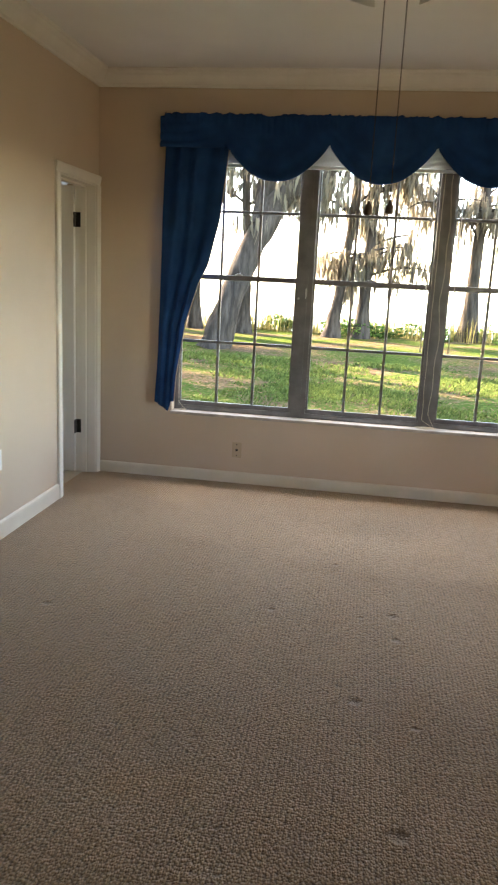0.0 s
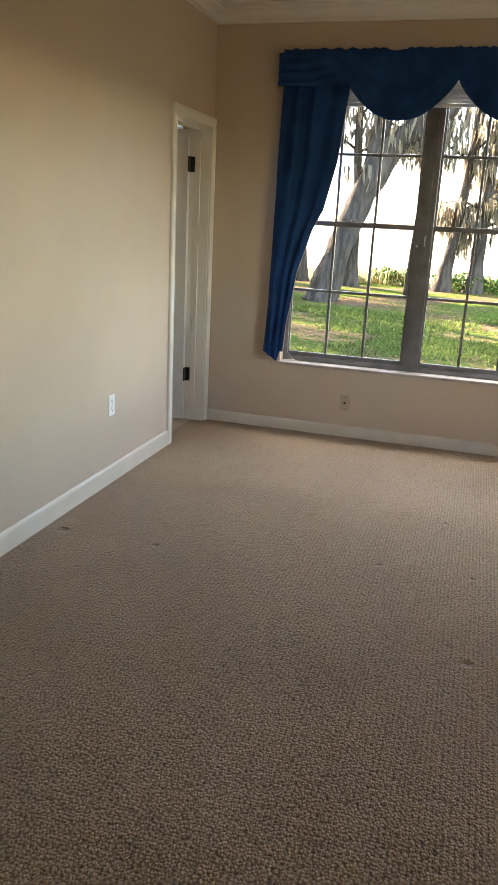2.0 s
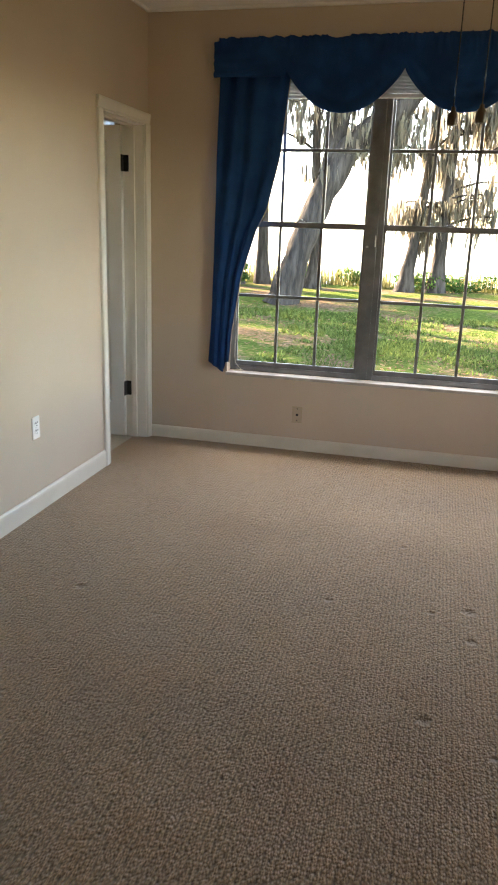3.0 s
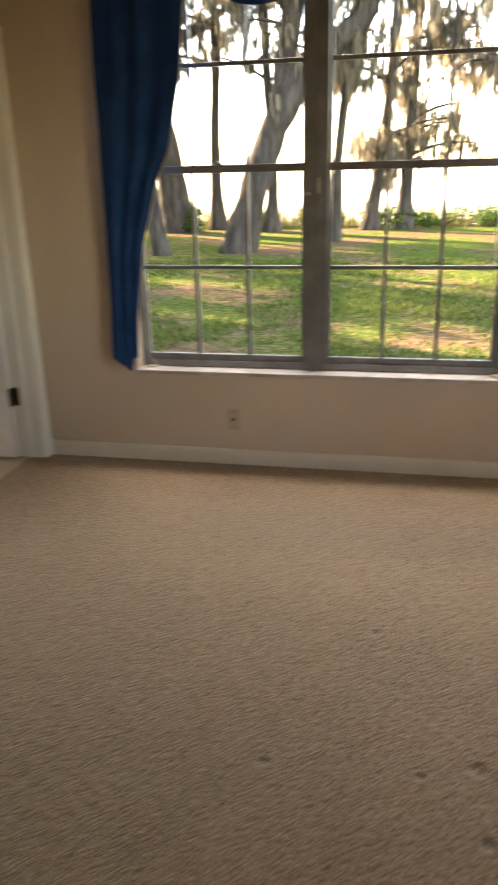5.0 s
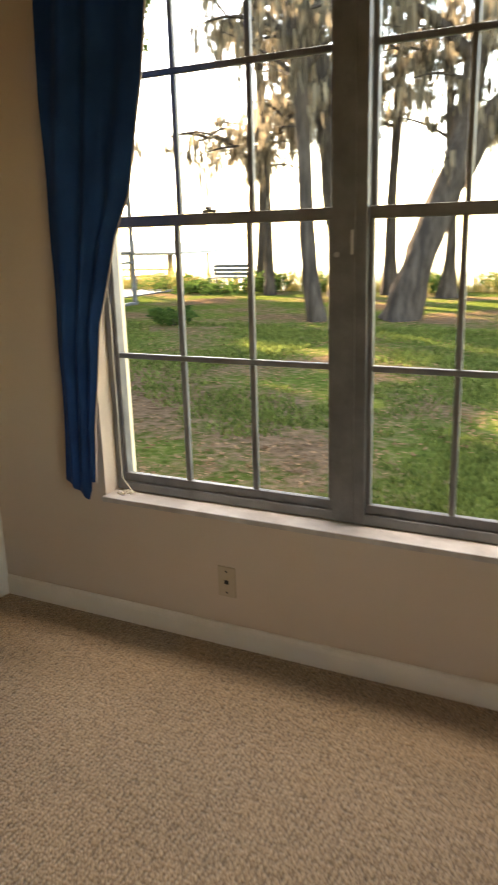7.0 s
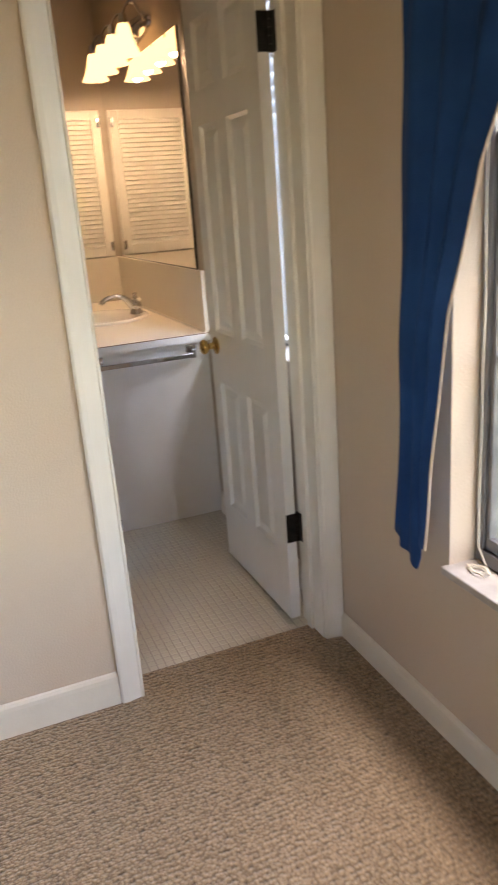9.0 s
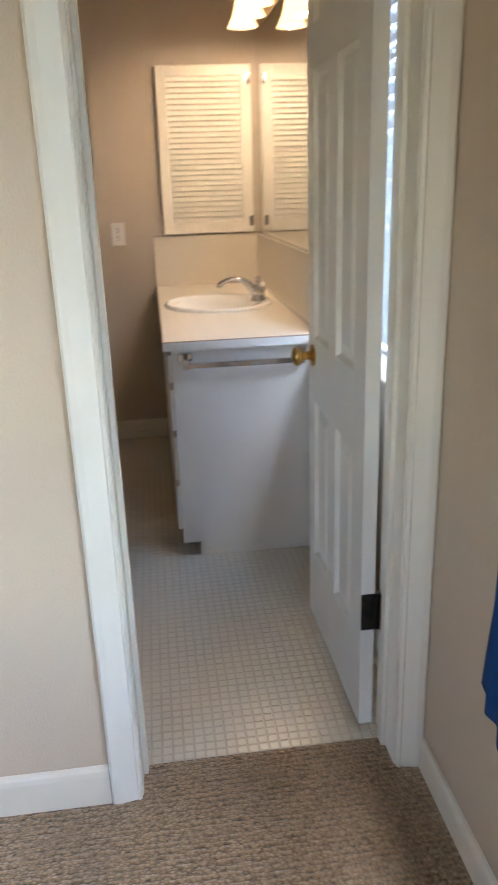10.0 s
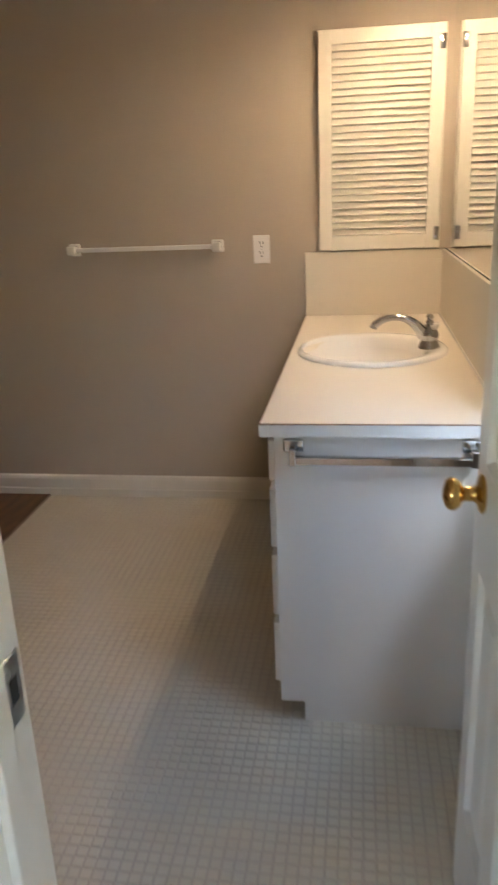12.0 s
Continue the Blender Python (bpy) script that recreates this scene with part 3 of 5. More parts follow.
def wpart(name, dims, mat=M_ALU, parent=None, bevel=0.002, label=""):
    x0, x1, y0, y1, z0, z1 = dims
    return part(name, boxes((x0 - 1.92, x1 - 1.92, y0 - 0.1, y1 - 0.1, z0 - WZ0, z1 - WZ0), bevel=bevel), mat, parent or window, label)


MULL = ((1.415, 1.525), (2.325, 2.435))
UNITS = ((WX0 + 0.03, 1.415), (1.525, 2.325), (2.435, WX1 - 0.03))
for a, b in MULL:
    wpart("mullion", (a, b, FY0 - 0.008, FY1, WZ0 + 0.005, WZ1))
    wpart("mullion_cover", (a + 0.035, b - 0.035, FY0 - 0.014, FY0 - 0.0075, WZ0 + 0.01, WZ1), bevel=0.001)
for a, b in ((WX0 + 0.001, WX0 + 0.03), (WX1 - 0.03, WX1 - 0.001)):
    wpart("side_frame", (a, b, FY0, FY1, WZ0 + 0.005, WZ1 - 0.001))
for a, b in UNITS:
    wpart("sill_track", (a, b, FY0 - 0.004, FY1, WZ0 + 0.004, WZ0 + 0.038))
    wpart("head_track", (a, b, FY0, FY1, WZ1 - 0.05, WZ1 - 0.001))
    mid = 1.467
    for lo, hi, yy, nm in ((WZ0 + 0.038, mid + 0.018, 0.082, "lower_sash"), (mid - 0.018, WZ1 - 0.05, 0.106, "upper_sash")):
        # sash rails and stiles as one frame
        st = 0.014
        x0, x1 = a + 0.001, b - 0.001
        bm = bmesh.new()
        for d in ((x0, x1, lo, lo + 0.032), (x0, x1, hi - 0.034, hi), (x0, x0 + st, lo + 0.032, hi - 0.034), (x1 - st, x1, lo + 0.032, hi - 0.034)):
            box(bm, d[0] - 1.92, d[1] - 1.92, yy - 0.1, yy + 0.022 - 0.1, d[2] - WZ0, d[3] - WZ0, bevel=0.0015, segments=1)
        sash = part(nm, bm, M_ALU, window)
        gx0, gx1, gz0, gz1 = x0 + st, x1 - st, lo + 0.032, hi - 0.034
        zc = (gz0 + gz1) / 2
        for k in (1, 2):
            xc = gx0 + (gx1 - gx0) * k / 3
            for z0, z1 in ((gz0, zc - 0.0095), (zc + 0.0095, gz1)):
                wpart("muntin", (xc - 0.0095, xc + 0.0095, yy + 0.001, yy + 0.019, z0, z1), parent=sash, bevel=0.003)
        wpart("muntin", (gx0, gx1, yy + 0.001, yy + 0.019, zc - 0.0095, zc + 0.0095), parent=sash, bevel=0.003)
        for k in range(3):
            for z0, z1 in ((gz0, zc), (zc, gz1)):
                p = wpart("pane", (gx0 + (gx1 - gx0) * k / 3, gx0 + (gx1 - gx0) * (k + 1) / 3, yy + 0.008, yy + 0.012, z0, z1), M_GLASS, sash, bevel=0)
                p.visible_shadow = False
    # sash lock in the middle of the meeting rail and a lift latch beside the mullion
    xm = (a + b) / 2
    bm = boxes((xm - 1.945, xm - 1.895, 0.07 - 0.1, 0.082 - 0.1, mid + 0.018 - WZ0, mid + 0.027 - WZ0), (xm - 1.93, xm - 1.91, 0.06 - 0.1, 0.08 - 0.1, mid + 0.027 - WZ0, mid + 0.036 - WZ0), bevel=0.002)
    part("sash_lock", bm, M_ALU, window)
bm = boxes((1.478 - 1.92, 1.485 - 1.92, -0.045, -0.038, 1.35 - WZ0, 1.42 - WZ0), bevel=0.002)
part("latch_bar", bm, M_STEEL, window, "small steel latch bar")
lathe(bm := bmesh.new(), [(0.0, 0), (0.008, 0), (0.008, 0.006), (0.0, 0.008)], Matrix.Translation((1.432 - 1.92, -0.033, 1.35 - WZ0)) @ Matrix.Rotation(radians(90), 4, "X"), seg=14)
part("latch_button", bm, M_STEEL, window, "round steel latch button")
# cover strip of raised blind along the head
bm = boxes((WX0 + 0.005 - 1.92, WX1 - 0.005 - 1.92, 0.012 - 0.1, 0.06 - 0.1, WZ1 - 0.045 - WZ0, WZ1 - 0.003 - WZ0), bevel=0.003)
blind = tagged(new("raised_blind", finish(bm, "raised_blind", M_BLIND)), "white slatted blind raised tight under the window head", "blind")
blind.location = (1.92, 0.1, WZ0)
for k in range(22):
    z = WZ1 - 0.05 - k * 0.0075 - WZ0
    lean = 0.003 * noise.noise((k * 1.7, 0, 0))
    part("slat", boxes((WX0 + 0.012 - 1.92, WX1 - 0.012 - 1.92, 0.014 + lean - 0.1, 0.058 + lean - 0.1, z - 0.0034, z)), M_BLIND, blind)
part("bottom_rail", boxes((WX0 + 0.012 - 1.92, WX1 - 0.012 - 1.92, 0.014 - 0.1, 0.058 - 0.1, WZ1 - 0.235 - WZ0, WZ1 - 0.217 - WZ0), bevel=0.003), M_BLIND, blind)
structure("window_sill_1", boxes((WX0 - 0.006, WX1 + 0.006, -0.022, FY0 - 0.002, WZ0 - 0.018, WZ0 + 0.003), bevel=0.004), M_SILL, "worn whitish marble window sill, dusty", "window sill")

# side window of the bedroom, out of view, added to let light in
swin = thing("window_3", "unseen side window in grey aluminium, added to let light in", "window", (EAST + 0.1, -3.1, 0.95), kind="structure")
for y0, y1, z0, z1 in ((-0.75, -0.71, 0, 1.2), (0.71, 0.75, 0, 1.2), (-0.71, 0.71, 0, 0.04), (-0.71, 0.71, 1.16, 1.2), (-0.03, 0.03, 0.04, 1.16)):
    part("frame", boxes((0.0, 0.045, y0, y1, z0, z1), bevel=0.002), M_ALU, swin)


# ---- bedroom things ----
def cloth(name, rows, mat, parent, label="", thick=0.003):
    """A cloth from rows of points, given a real thickness."""
    bm = bmesh.new()
    grid = [[bm.verts.new(p) for p in r] for r in rows]
    for a, b in zip(grid, grid[1:]):
        for k in range(len(a) - 1):
            bm.faces.new((a[k], a[k + 1], b[k + 1], b[k]))
    ob = part(name, bm, mat, parent, label, smooth=70)
    so = ob.modifiers.new("thickness", "SOLIDIFY")
    so.thickness = thick
    return ob


def lerp_table(table, t):
    for (a, va), (b, vb) in zip(table, table[1:]):
        if t <= b:
            f = (t - a) / (b - a)
            return va + (vb - va) * f
    return table[-1][1]


curtain = thing("curtain", "blue cotton swag valance with a tapered side drape over the window", "curtain")
VX0, VX1, PITCH = 0.462, 3.39, 0.682
rod = bmesh.new()
tube(rod, [(VX0 + 0.01, -0.075, 2.475), (VX1 - 0.01, -0.075, 2.475)], 0.012)
tube(rod, [(VX0 + 0.012, -0.075, 2.475), (VX0 + 0.012, -0.001, 2.475)], 0.01)
tube(rod, [(VX1 - 0.012, -0.075, 2.475), (VX1 - 0.012, -0.001, 2.475)], 0.01)
part("curtain_rod", rod, M_WPLATE, curtain, "white metal curtain rod")
rows = []
NX, NZ = 330, 22
for j in range(NZ + 1):
    v = j / NZ
    row = []
    for i in range(NX + 1):
        x = VX0 + (VX1 - VX0) * i / NX
        f = ((x - 0.905) / PITCH) % 1.0
        low = 2.34 - 0.245 * math.sin(math.pi * f) ** 0.75 if x > 0.905 else 2.30
        top = 2.512 + 0.012 * noise.noise((x * 22, 0, 3)) + 0.008 * noise.noise((x * 70, 1, 3)) - 0.02 * math.exp(-((x - 1.2) / 0.03) ** 2) - (0.02 if x < VX0 + 0.03 else 0)
        z = top + (low - top) * v
        gather = 0.006 * math.sin(x * 150 + 9 * noise.noise((x * 7, 0, 0))) * max(0.0, 1 - v * 2.6) ** 0.7 + 0.010 * noise.noise((x * 11, v * 2, 5))
        swag = 0.015 * math.sin(v * 22 - 7 * math.sin(math.pi * f) + noise.noise((x * 3, 2, 2))) * math.sin(math.pi * f) * v
        belly = 0.035 * math.sin(math.pi * f) * v if x > 0.905 else 0.0
        y = -0.098 + gather - belly - swag + 0.006 * noise.noise((x * 14, z * 14, 1))
        row.append((x, y, z))
    rows.append(row)
cloth("valance", rows, M_CURTAIN, curtain, "gathered scalloped blue valance")
INNER = ((0.0, 0.60), (0.1, 0.61), (0.30, 0.665), (0.45, 0.75), (0.52, 0.815), (0.68, 0.885), (0.93, 0.925), (1.0, 0.925))
OUTER = ((0.0, 0.452), (0.2, 0.47), (1.0, 0.49))
rows, edge = [], []
for j in range(61):
    v = 1 - j / 60
    row = []
    for i in range(49):
        u = i / 48
        bottom = 0.578 - 0.065 * min(1.0, u / 0.7) if u < 0.7 else 0.513 + 0.075 * min(1.0, (u - 0.7) / 0.12)
        z = bottom + (2.44 - bottom) * v
        x0, x1 = lerp_table(OUTER, v), lerp_table(INNER, v)
        x = x0 + (x1 - x0) * u
        y = -0.088 + 0.045 * min(1.0, max(0.0, (v - 0.68) / 0.22)) + 0.022 * math.sin(u * 19 + 1.6 * math.sin(v * 4) + 3 * noise.noise((u * 2.3, v * 1.5, 1))) * (0.35 + 0.5 * v) + 0.012 * noise.noise((u * 4, v * 6, 7)) - 0.012 * u
        row.append((x, y, z))
    rows.append(row)
    edge.append((row[-1][0] + 0.001, row[-1][1] - 0.002, row[-1][2]))
cloth("drape", rows, M_CURTAIN, curtain, "tapered blue side drape with pleats")
bm = bmesh.new()
tube(bm, edge, 0.0028, 5)
part("hem", bm, M_WALL, curtain, "pale frayed lining edge")


def outlet(name, label, mat, holes, m):
    """A wall plate in local x (width) and z, facing -y."""
    ob = thing(name, label, "outlet")
    ob.matrix_world = m
    part("plate", boxes((-0.035, 0.035, -0.006, 0.0, -0.0575, 0.0575), bevel=0.003), mat, ob)
    for z in holes:
        bm = bmesh.new()
        lathe(bm, [(0.0, 0.0), (0.0165, 0.0), (0.0165, 0.0025), (0.0, 0.003)], Matrix.Translation((0, -0.0055, z)) @ Matrix.Rotation(radians(90), 4, "X"), seg=20, squash=(1, 0.85))
        soc = part("socket", bm, mat, ob, smooth=30)
        for x, w, h in ((-0.0065, 0.003, 0.0105), (0.0065, 0.003, 0.009)):
            part("slot", boxes((x - w / 2, x + w / 2, -0.0092, -0.0082, z + 0.002, z + 0.002 + h)), M_SLOT, soc)
        part("ground_hole", boxes((-0.0026, 0.0026, -0.0092, -0.0082, z - 0.0105, z - 0.005)), M_SLOT, soc)
    part("screw", boxes((-0.0025, 0.0025, -0.0075, -0.006, -0.0025, 0.0025), bevel=0.0008), M_STEEL, ob)
    return ob


# phone jack plate under the window with dark screws and a black jack
jack = thing("phone_jack_plate", "beige wall plate with a dark jack below the window", "wall plate", (1.055, -0.0005, 0.247))
part("plate", boxes((-0.035, 0.035, -0.006, 0.0, -0.0575, 0.0575), bevel=0.003), M_PLATE, jack)
part("jack", boxes((-0.008, 0.008, -0.0085, -0.0055, -0.008, 0.007), bevel=0.001), M_SLOT, jack, "black jack socket")
for z in (-0.04, 0.04):
    lathe(bm := bmesh.new(), [(0, 0), (0.004, 0), (0.004, 0.002), (0, 0.0025)], Matrix.Translation((0, -0.0055, z)) @ Matrix.Rotation(radians(90), 4, "X"), seg=10)
    part("screw", bm, M_SLOT, jack)
outlet("wall_outlet", "white duplex outlet on the tan partition wall", M_WPLATE, (0.02, -0.02), Matrix.Translation((0.0005, -1.54, 0.445)) @ Matrix.Rotation(radians(90), 4, "Z"))


# slack cords and clear wands of the raised blind
def cord(pts, label):
    bm = bmesh.new()
    tube(bm, pts, 0.0016, 5)
    ob = part("cord", bm, M_CORD, blind, label, smooth=60)
    ob.location = -blind.location
    return ob


def wiggle(x, y, z0, z1, seed, amp=0.012):
    return [(x + amp * noise.noise((z * 4, seed, 0)), y + 0.3 * amp * noise.noise((z * 4, seed, 5)), z) for z in [z0 + (z1 - z0) * k / 24 for k in range(25)]]


def heap(x, y, z, seed, n=60, r=0.05):
    rnd = random.Random(seed)
    pts, a = [], 0.0
    for k in range(n):
        a += 0.55 + 0.3 * rnd.random()
        q = r * (0.4 + 0.6 * rnd.random())
        pts.append((x + q * 1.4 * math.cos(a), y + 0.016 * math.sin(a), z + 0.004 + 0.012 * rnd.random()))
    return pts


cord(wiggle(2.345, 0.056, 2.2, 0.56, 1) + heap(2.37, 0.03, WZ0, 1), "cream blind cord heaped on the sill beside the mullion")
cord(wiggle(2.40, 0.056, 2.2, 0.60, 2, 0.03) + heap(2.39, 0.03, WZ0, 2, 40), "cream blind cord hanging slack over the mullion")
cord(wiggle(0.60, 0.05, 2.2, 0.56, 3, 0.008) + heap(0.625, 0.035, WZ0, 3, 26, 0.03), "cream blind cord curled in the sill corner")
for x in (2.285, 2.472):
    bm = bmesh.new()
    tube(bm, [(x, 0.04, 2.2), (x + 0.004, 0.038, 1.6), (x + 0.006, 0.036, 1.06)], 0.0035, 6)
    tube(bm, [(x + 0.006, 0.036, 1.06), (x + 0.006, 0.036, 1.035)], 0.006, 8)
    part("wand", bm, M_WPLATE, blind, "thin pale plastic tilt wand", smooth=60).location = -blind.location
# ceiling fan with a light kit and pull chains
fan = thing("ceiling_fan", "ceiling fan with dark blades, tulip glass shades and pull chains", "ceiling fan", (1.915, -2.86, 0.018))
lathe(bm := bmesh.new(), [(0, CEIL - 0.019), (0.07, CEIL - 0.019), (0.065, CEIL - 0.05), (0.02, CEIL - 0.06), (0.014, CEIL - 0.07), (0.014, 2.58), (0.05, 2.57), (0.11, 2.54), (0.12, 2.50), (0.11, 2.45), (0.06, 2.42), (0.055, 2.37), (0.03, 2.345), (0, 2.34)])
part("motor_housing", bm, M_BRASS, fan, "brass motor housing and downrod", smooth=50)
for k in range(5):
    a = radians(72 * k + 100)
    turn = Matrix.Rotation(a, 4, "Z") @ Matrix.Translation((0, 0, 2.475)) @ Matrix.Rotation(radians(11), 4, "X")
    bm = bmesh.new()
    outline = [(0.16, -0.045), (0.60, -0.065), (0.65, -0.045), (0.665, 0.0), (0.65, 0.045), (0.60, 0.065), (0.16, 0.045)]
    prism(bm, outline, "z", -0.003, 0.003)
    bm.transform(turn)
    blade = part("blade", bm, M_DARKWOOD, fan)
    bm = bmesh.new()
    box(bm, 0.09, 0.22, -0.02, 0.02, -0.009, -0.0035, bevel=0.002)
    bm.transform(turn)
    part("blade_iron", bm, M_BRASS, blade)
for k in range(4):
    a = radians(90 * k + 38)
    c, s = math.cos(a), math.sin(a)
    bm = bmesh.new()
    tube(bm, bez((0.04 * c, 0.04 * s, 2.375), (0.1 * c, 0.1 * s, 2.40), (0.125 * c, 0.125 * s, 2.372), 8), 0.008, 8)
    arm = part("lamp_arm", bm, M_BRASS, fan, smooth=60)
    m = Matrix.Translation((0.125 * c, 0.125 * s, 2.377)) @ Matrix.Rotation(a, 4, "Z") @ Matrix.Rotation(radians(-28), 4, "Y")
    bm = bmesh.new()
    prof = [(0.018, 0.0), (0.03, -0.012), (0.042, -0.04), (0.046, -0.065), (0.058, -0.095), (0.055, -0.095), (0.043, -0.065), (0.039, -0.04), (0.027, -0.014), (0.016, -0.003)]
    lathe(bm, prof, m, seg=24)
    part("shade", bm, M_FANGLASS, arm, "frosted tulip glass shade", smooth=60)
for x, z in ((-0.018, 1.617), (0.042, 1.622)):
    bm = bmesh.new()
    tube(bm, [(x, -0.09, 2.37), (x, -0.09, z + 0.06)], 0.0011, 5)
    for k in range(90):
        zz = 2.36 - k * (2.36 - z - 0.06) / 90
        bmesh.ops.create_icosphere(bm, subdivisions=1, radius=0.0021, matrix=Matrix.Translation((x, -0.09, zz)))
    chain = part("pull_chain", bm, M_BLACK, fan, "dark beaded pull chain")
    lathe(bm := bmesh.new(), [(0, z + 0.085), (0.004, z + 0.085), (0.005, z + 0.078), (0.011, z + 0.07), (0.0125, z + 0.055), (0.011, z + 0.047), (0, z + 0.045)], Matrix.Translation((x, -0.09, 0)), seg=14)
    part("pull_knob", bm, M_DARKWOOD, chain, "small dark wooden pull", smooth=40)
lathe(bm := bmesh.new(), [(0, 2.335), (0.007, 2.333), (0.011, 2.315), (0.007, 2.295), (0, 2.29)], Matrix.Translation((0.042, -0.09, 0)), seg=12)
part("chain_coupling", bm, M_BLACK, fan, "dark chain coupling", smooth=40)


# ---- bathroom things ----
vanity = thing("vanity_cabinet", "white laminate bathroom vanity cabinet with four drawers", "vanity", (-1.18, -0.525, 0))


def vpart(name, dims, mat=M_LAMINATE, parent=None, bevel=0.0015, label=""):
    x0, x1, y0, y1, z0, z1 = dims
    return part(name, boxes((x0 + 1.18, x1 + 1.18, y0 + 0.525, y1 + 0.525, z0, z1), bevel=bevel), mat, parent or vanity, label)


bm = bmesh.new()
prism(bm, [(-0.525, 0.06), (-0.462, 0.06), (-0.462, 0.0), (0.016, 0.0), (0.016, 0.818), (-0.525, 0.818)], "x", -1.198, -1.18)
bm.transform(Matrix.Translation((1.18, 0.525, 0)))
part("end_panel", bm, M_LAMINATE, vanity)
vpart("body", (-2.698, -1.199, -0.524, 0.015, 0.06, 0.64))
vpart("rail", (-2.698, -1.199, -0.524, -0.50, 0.641, 0.818))
vpart("toe_kick", (-2.698, -1.199, -0.462, -0.44, 0.0, 0.0595), M_SLOT)
for z0, z1 in ((0.692, 0.795), (0.512, 0.668), (0.318, 0.488), (0.115, 0.294)):
    dr = vpart("drawer_front", (-1.60, -1.19, -0.541, -0.5255, z0, z1), bevel=0.003)
for x0, x1 in ((-2.13, -1.63), (-2.66, -2.16)):
    vpart("cabinet_door", (x0, x1, -0.541, -0.5255, 0.115, 0.795), bevel=0.003)

counter = thing("countertop", "cream laminate vanity top with splashbacks", "countertop", (-1.92, -0.27, 0.85))
CX0, CX1, CY0, CY1 = -2.698, -1.145, -0.553, 0.018
SX, SY, SA, SB = -1.955, -0.285, 0.255, 0.242
bm = bmesh.new()
outer = [bm.verts.new((x, y, 0.85)) for x, y in ((CX0, CY0), (CX1, CY0), (CX1, CY1), (CX0, CY1))]
inner = [bm.verts.new((SX + 0.93 * SA * math.cos(a), SY + 0.93 * SB * math.sin(a), 0.85)) for a in (2 * math.pi * k / 48 for k in range(48))]
es = [bm.edges.new((l[i], l[(i + 1) % len(l)])) for l in (outer, inner) for i in range(len(l))]
bmesh.ops.triangle_fill(bm, use_beauty=True, edges=es)
bm.transform(Matrix.Translation((1.92, 0.27, -0.85)))
top = part("worktop", bm, M_COUNTER, counter)
so = top.modifiers.new("thickness", "SOLIDIFY")
so.thickness, so.offset = 0.018, -1.0 if top.data.polygons[0].normal.z > 0 else 1.0


def cpart(name, dims, mat=M_LAMINATE, bevel=0.001, label=""):
    x0, x1, y0, y1, z0, z1 = dims
    return part(name, boxes((x0 + 1.92, x1 + 1.92, y0 + 0.27, y1 + 0.27, z0 - 0.85, z1 - 0.85), bevel=bevel), mat, counter, label)


cpart("edge_strip", (CX1 + 0.0005, CX1 + 0.0025, CY0 - 0.002, CY1, 0.8185, 0.8475), bevel=0)
cpart("edge_strip", (CX0, CX1, CY0 - 0.0025, CY0 - 0.0005, 0.8185, 0.8475), bevel=0)
cpart("edge_seam", (CX1 - 0.001, CX1 + 0.002, CY0, CY1, 0.848, 0.8506), M_BROWN, bevel=0, label="dark laminate seam")
cpart("edge_seam", (CX0, CX1 - 0.002, CY0 - 0.002, CY0 + 0.001, 0.848, 0.8506), M_BROWN, bevel=0, label="dark laminate seam")
cpart("backsplash", (CX0 + 0.02, CX1, 0.0, 0.0185, 0.851, 1.112), M_COUNTER)
cpart("side_splash", (CX0, CX0 + 0.019, CY0, 0.0185, 0.851, 1.112), M_COUNTER)
bm = bmesh.new()
tube(bm, [(CX0 + 0.022 + 1.92, 0.268, 0.003), (CX1 + 1.92, 0.268, 0.003)], 0.004, 6)
part("caulk_line", bm, M_PORCELAIN, counter)

sink = thing("sink", "oval white porcelain drop-in sink", "sink", (SX, SY, 0.85))
bm = bmesh.new()
lathe(bm, [(1.0, 0.001), (1.0, 0.008), (0.975, 0.014), (0.93, 0.016), (0.88, 0.012), (0.84, 0.0), (0.80, -0.03), (0.70, -0.085), (0.5, -0.125), (0.25, -0.14), (0.09, -0.143)], seg=64, squash=(SA, SB))
for v in bm.verts:
    r = math.hypot(v.co.x / SA, v.co.y / SB)
    v.co.y -= 0.034 * min(1.0, max(0.0, (0.95 - r) / 0.12))
part("bowl", bm, M_PORCELAIN, sink, smooth=60)
lathe(bm := bmesh.new(), [(0.024, -0.142), (0.024, -0.138), (0.014, -0.139), (0, -0.146)], Matrix.Translation((0, -0.034, 0)), seg=20)
part("drain", bm, M_CHROME, sink, "chrome drain ring", smooth=40)

faucet = thing("faucet", "chrome single-hole faucet with arched spout and porcelain handle", "faucet", (-1.935, -0.105, 0.862))
faucet.scale = (1.12, 1.12, 0.84)
lathe(bm := bmesh.new(), [(0.0, 0), (0.031, 0), (0.030, 0.006), (0.0235, 0.03), (0.0235, 0.034), (0.026, 0.038), (0.0265, 0.055), (0.022, 0.068), (0.012, 0.078), (0.008, 0.092), (0.0, 0.094)], seg=28)
part("body", bm, M_CHROME, faucet, smooth=45)
pts = bez((0, -0.012, 0.04), (0, -0.045, 0.125), (0, -0.105, 0.118), 12) + bez((0, -0.105, 0.118), (0, -0.135, 0.115), (0, -0.155, 0.088), 6)[1:]
bm = tube(bmesh.new(), pts, [0.019 - 0.0065 * min(1, i / 10) for i in range(len(pts))], 16)
part("spout", bm, M_CHROME, faucet, smooth=60)
bm = tube(bmesh.new(), [(0, -0.152, 0.094), (0, -0.16, 0.078)], 0.0115, 14)
part("aerator", bm, M_STEEL, faucet, smooth=40)
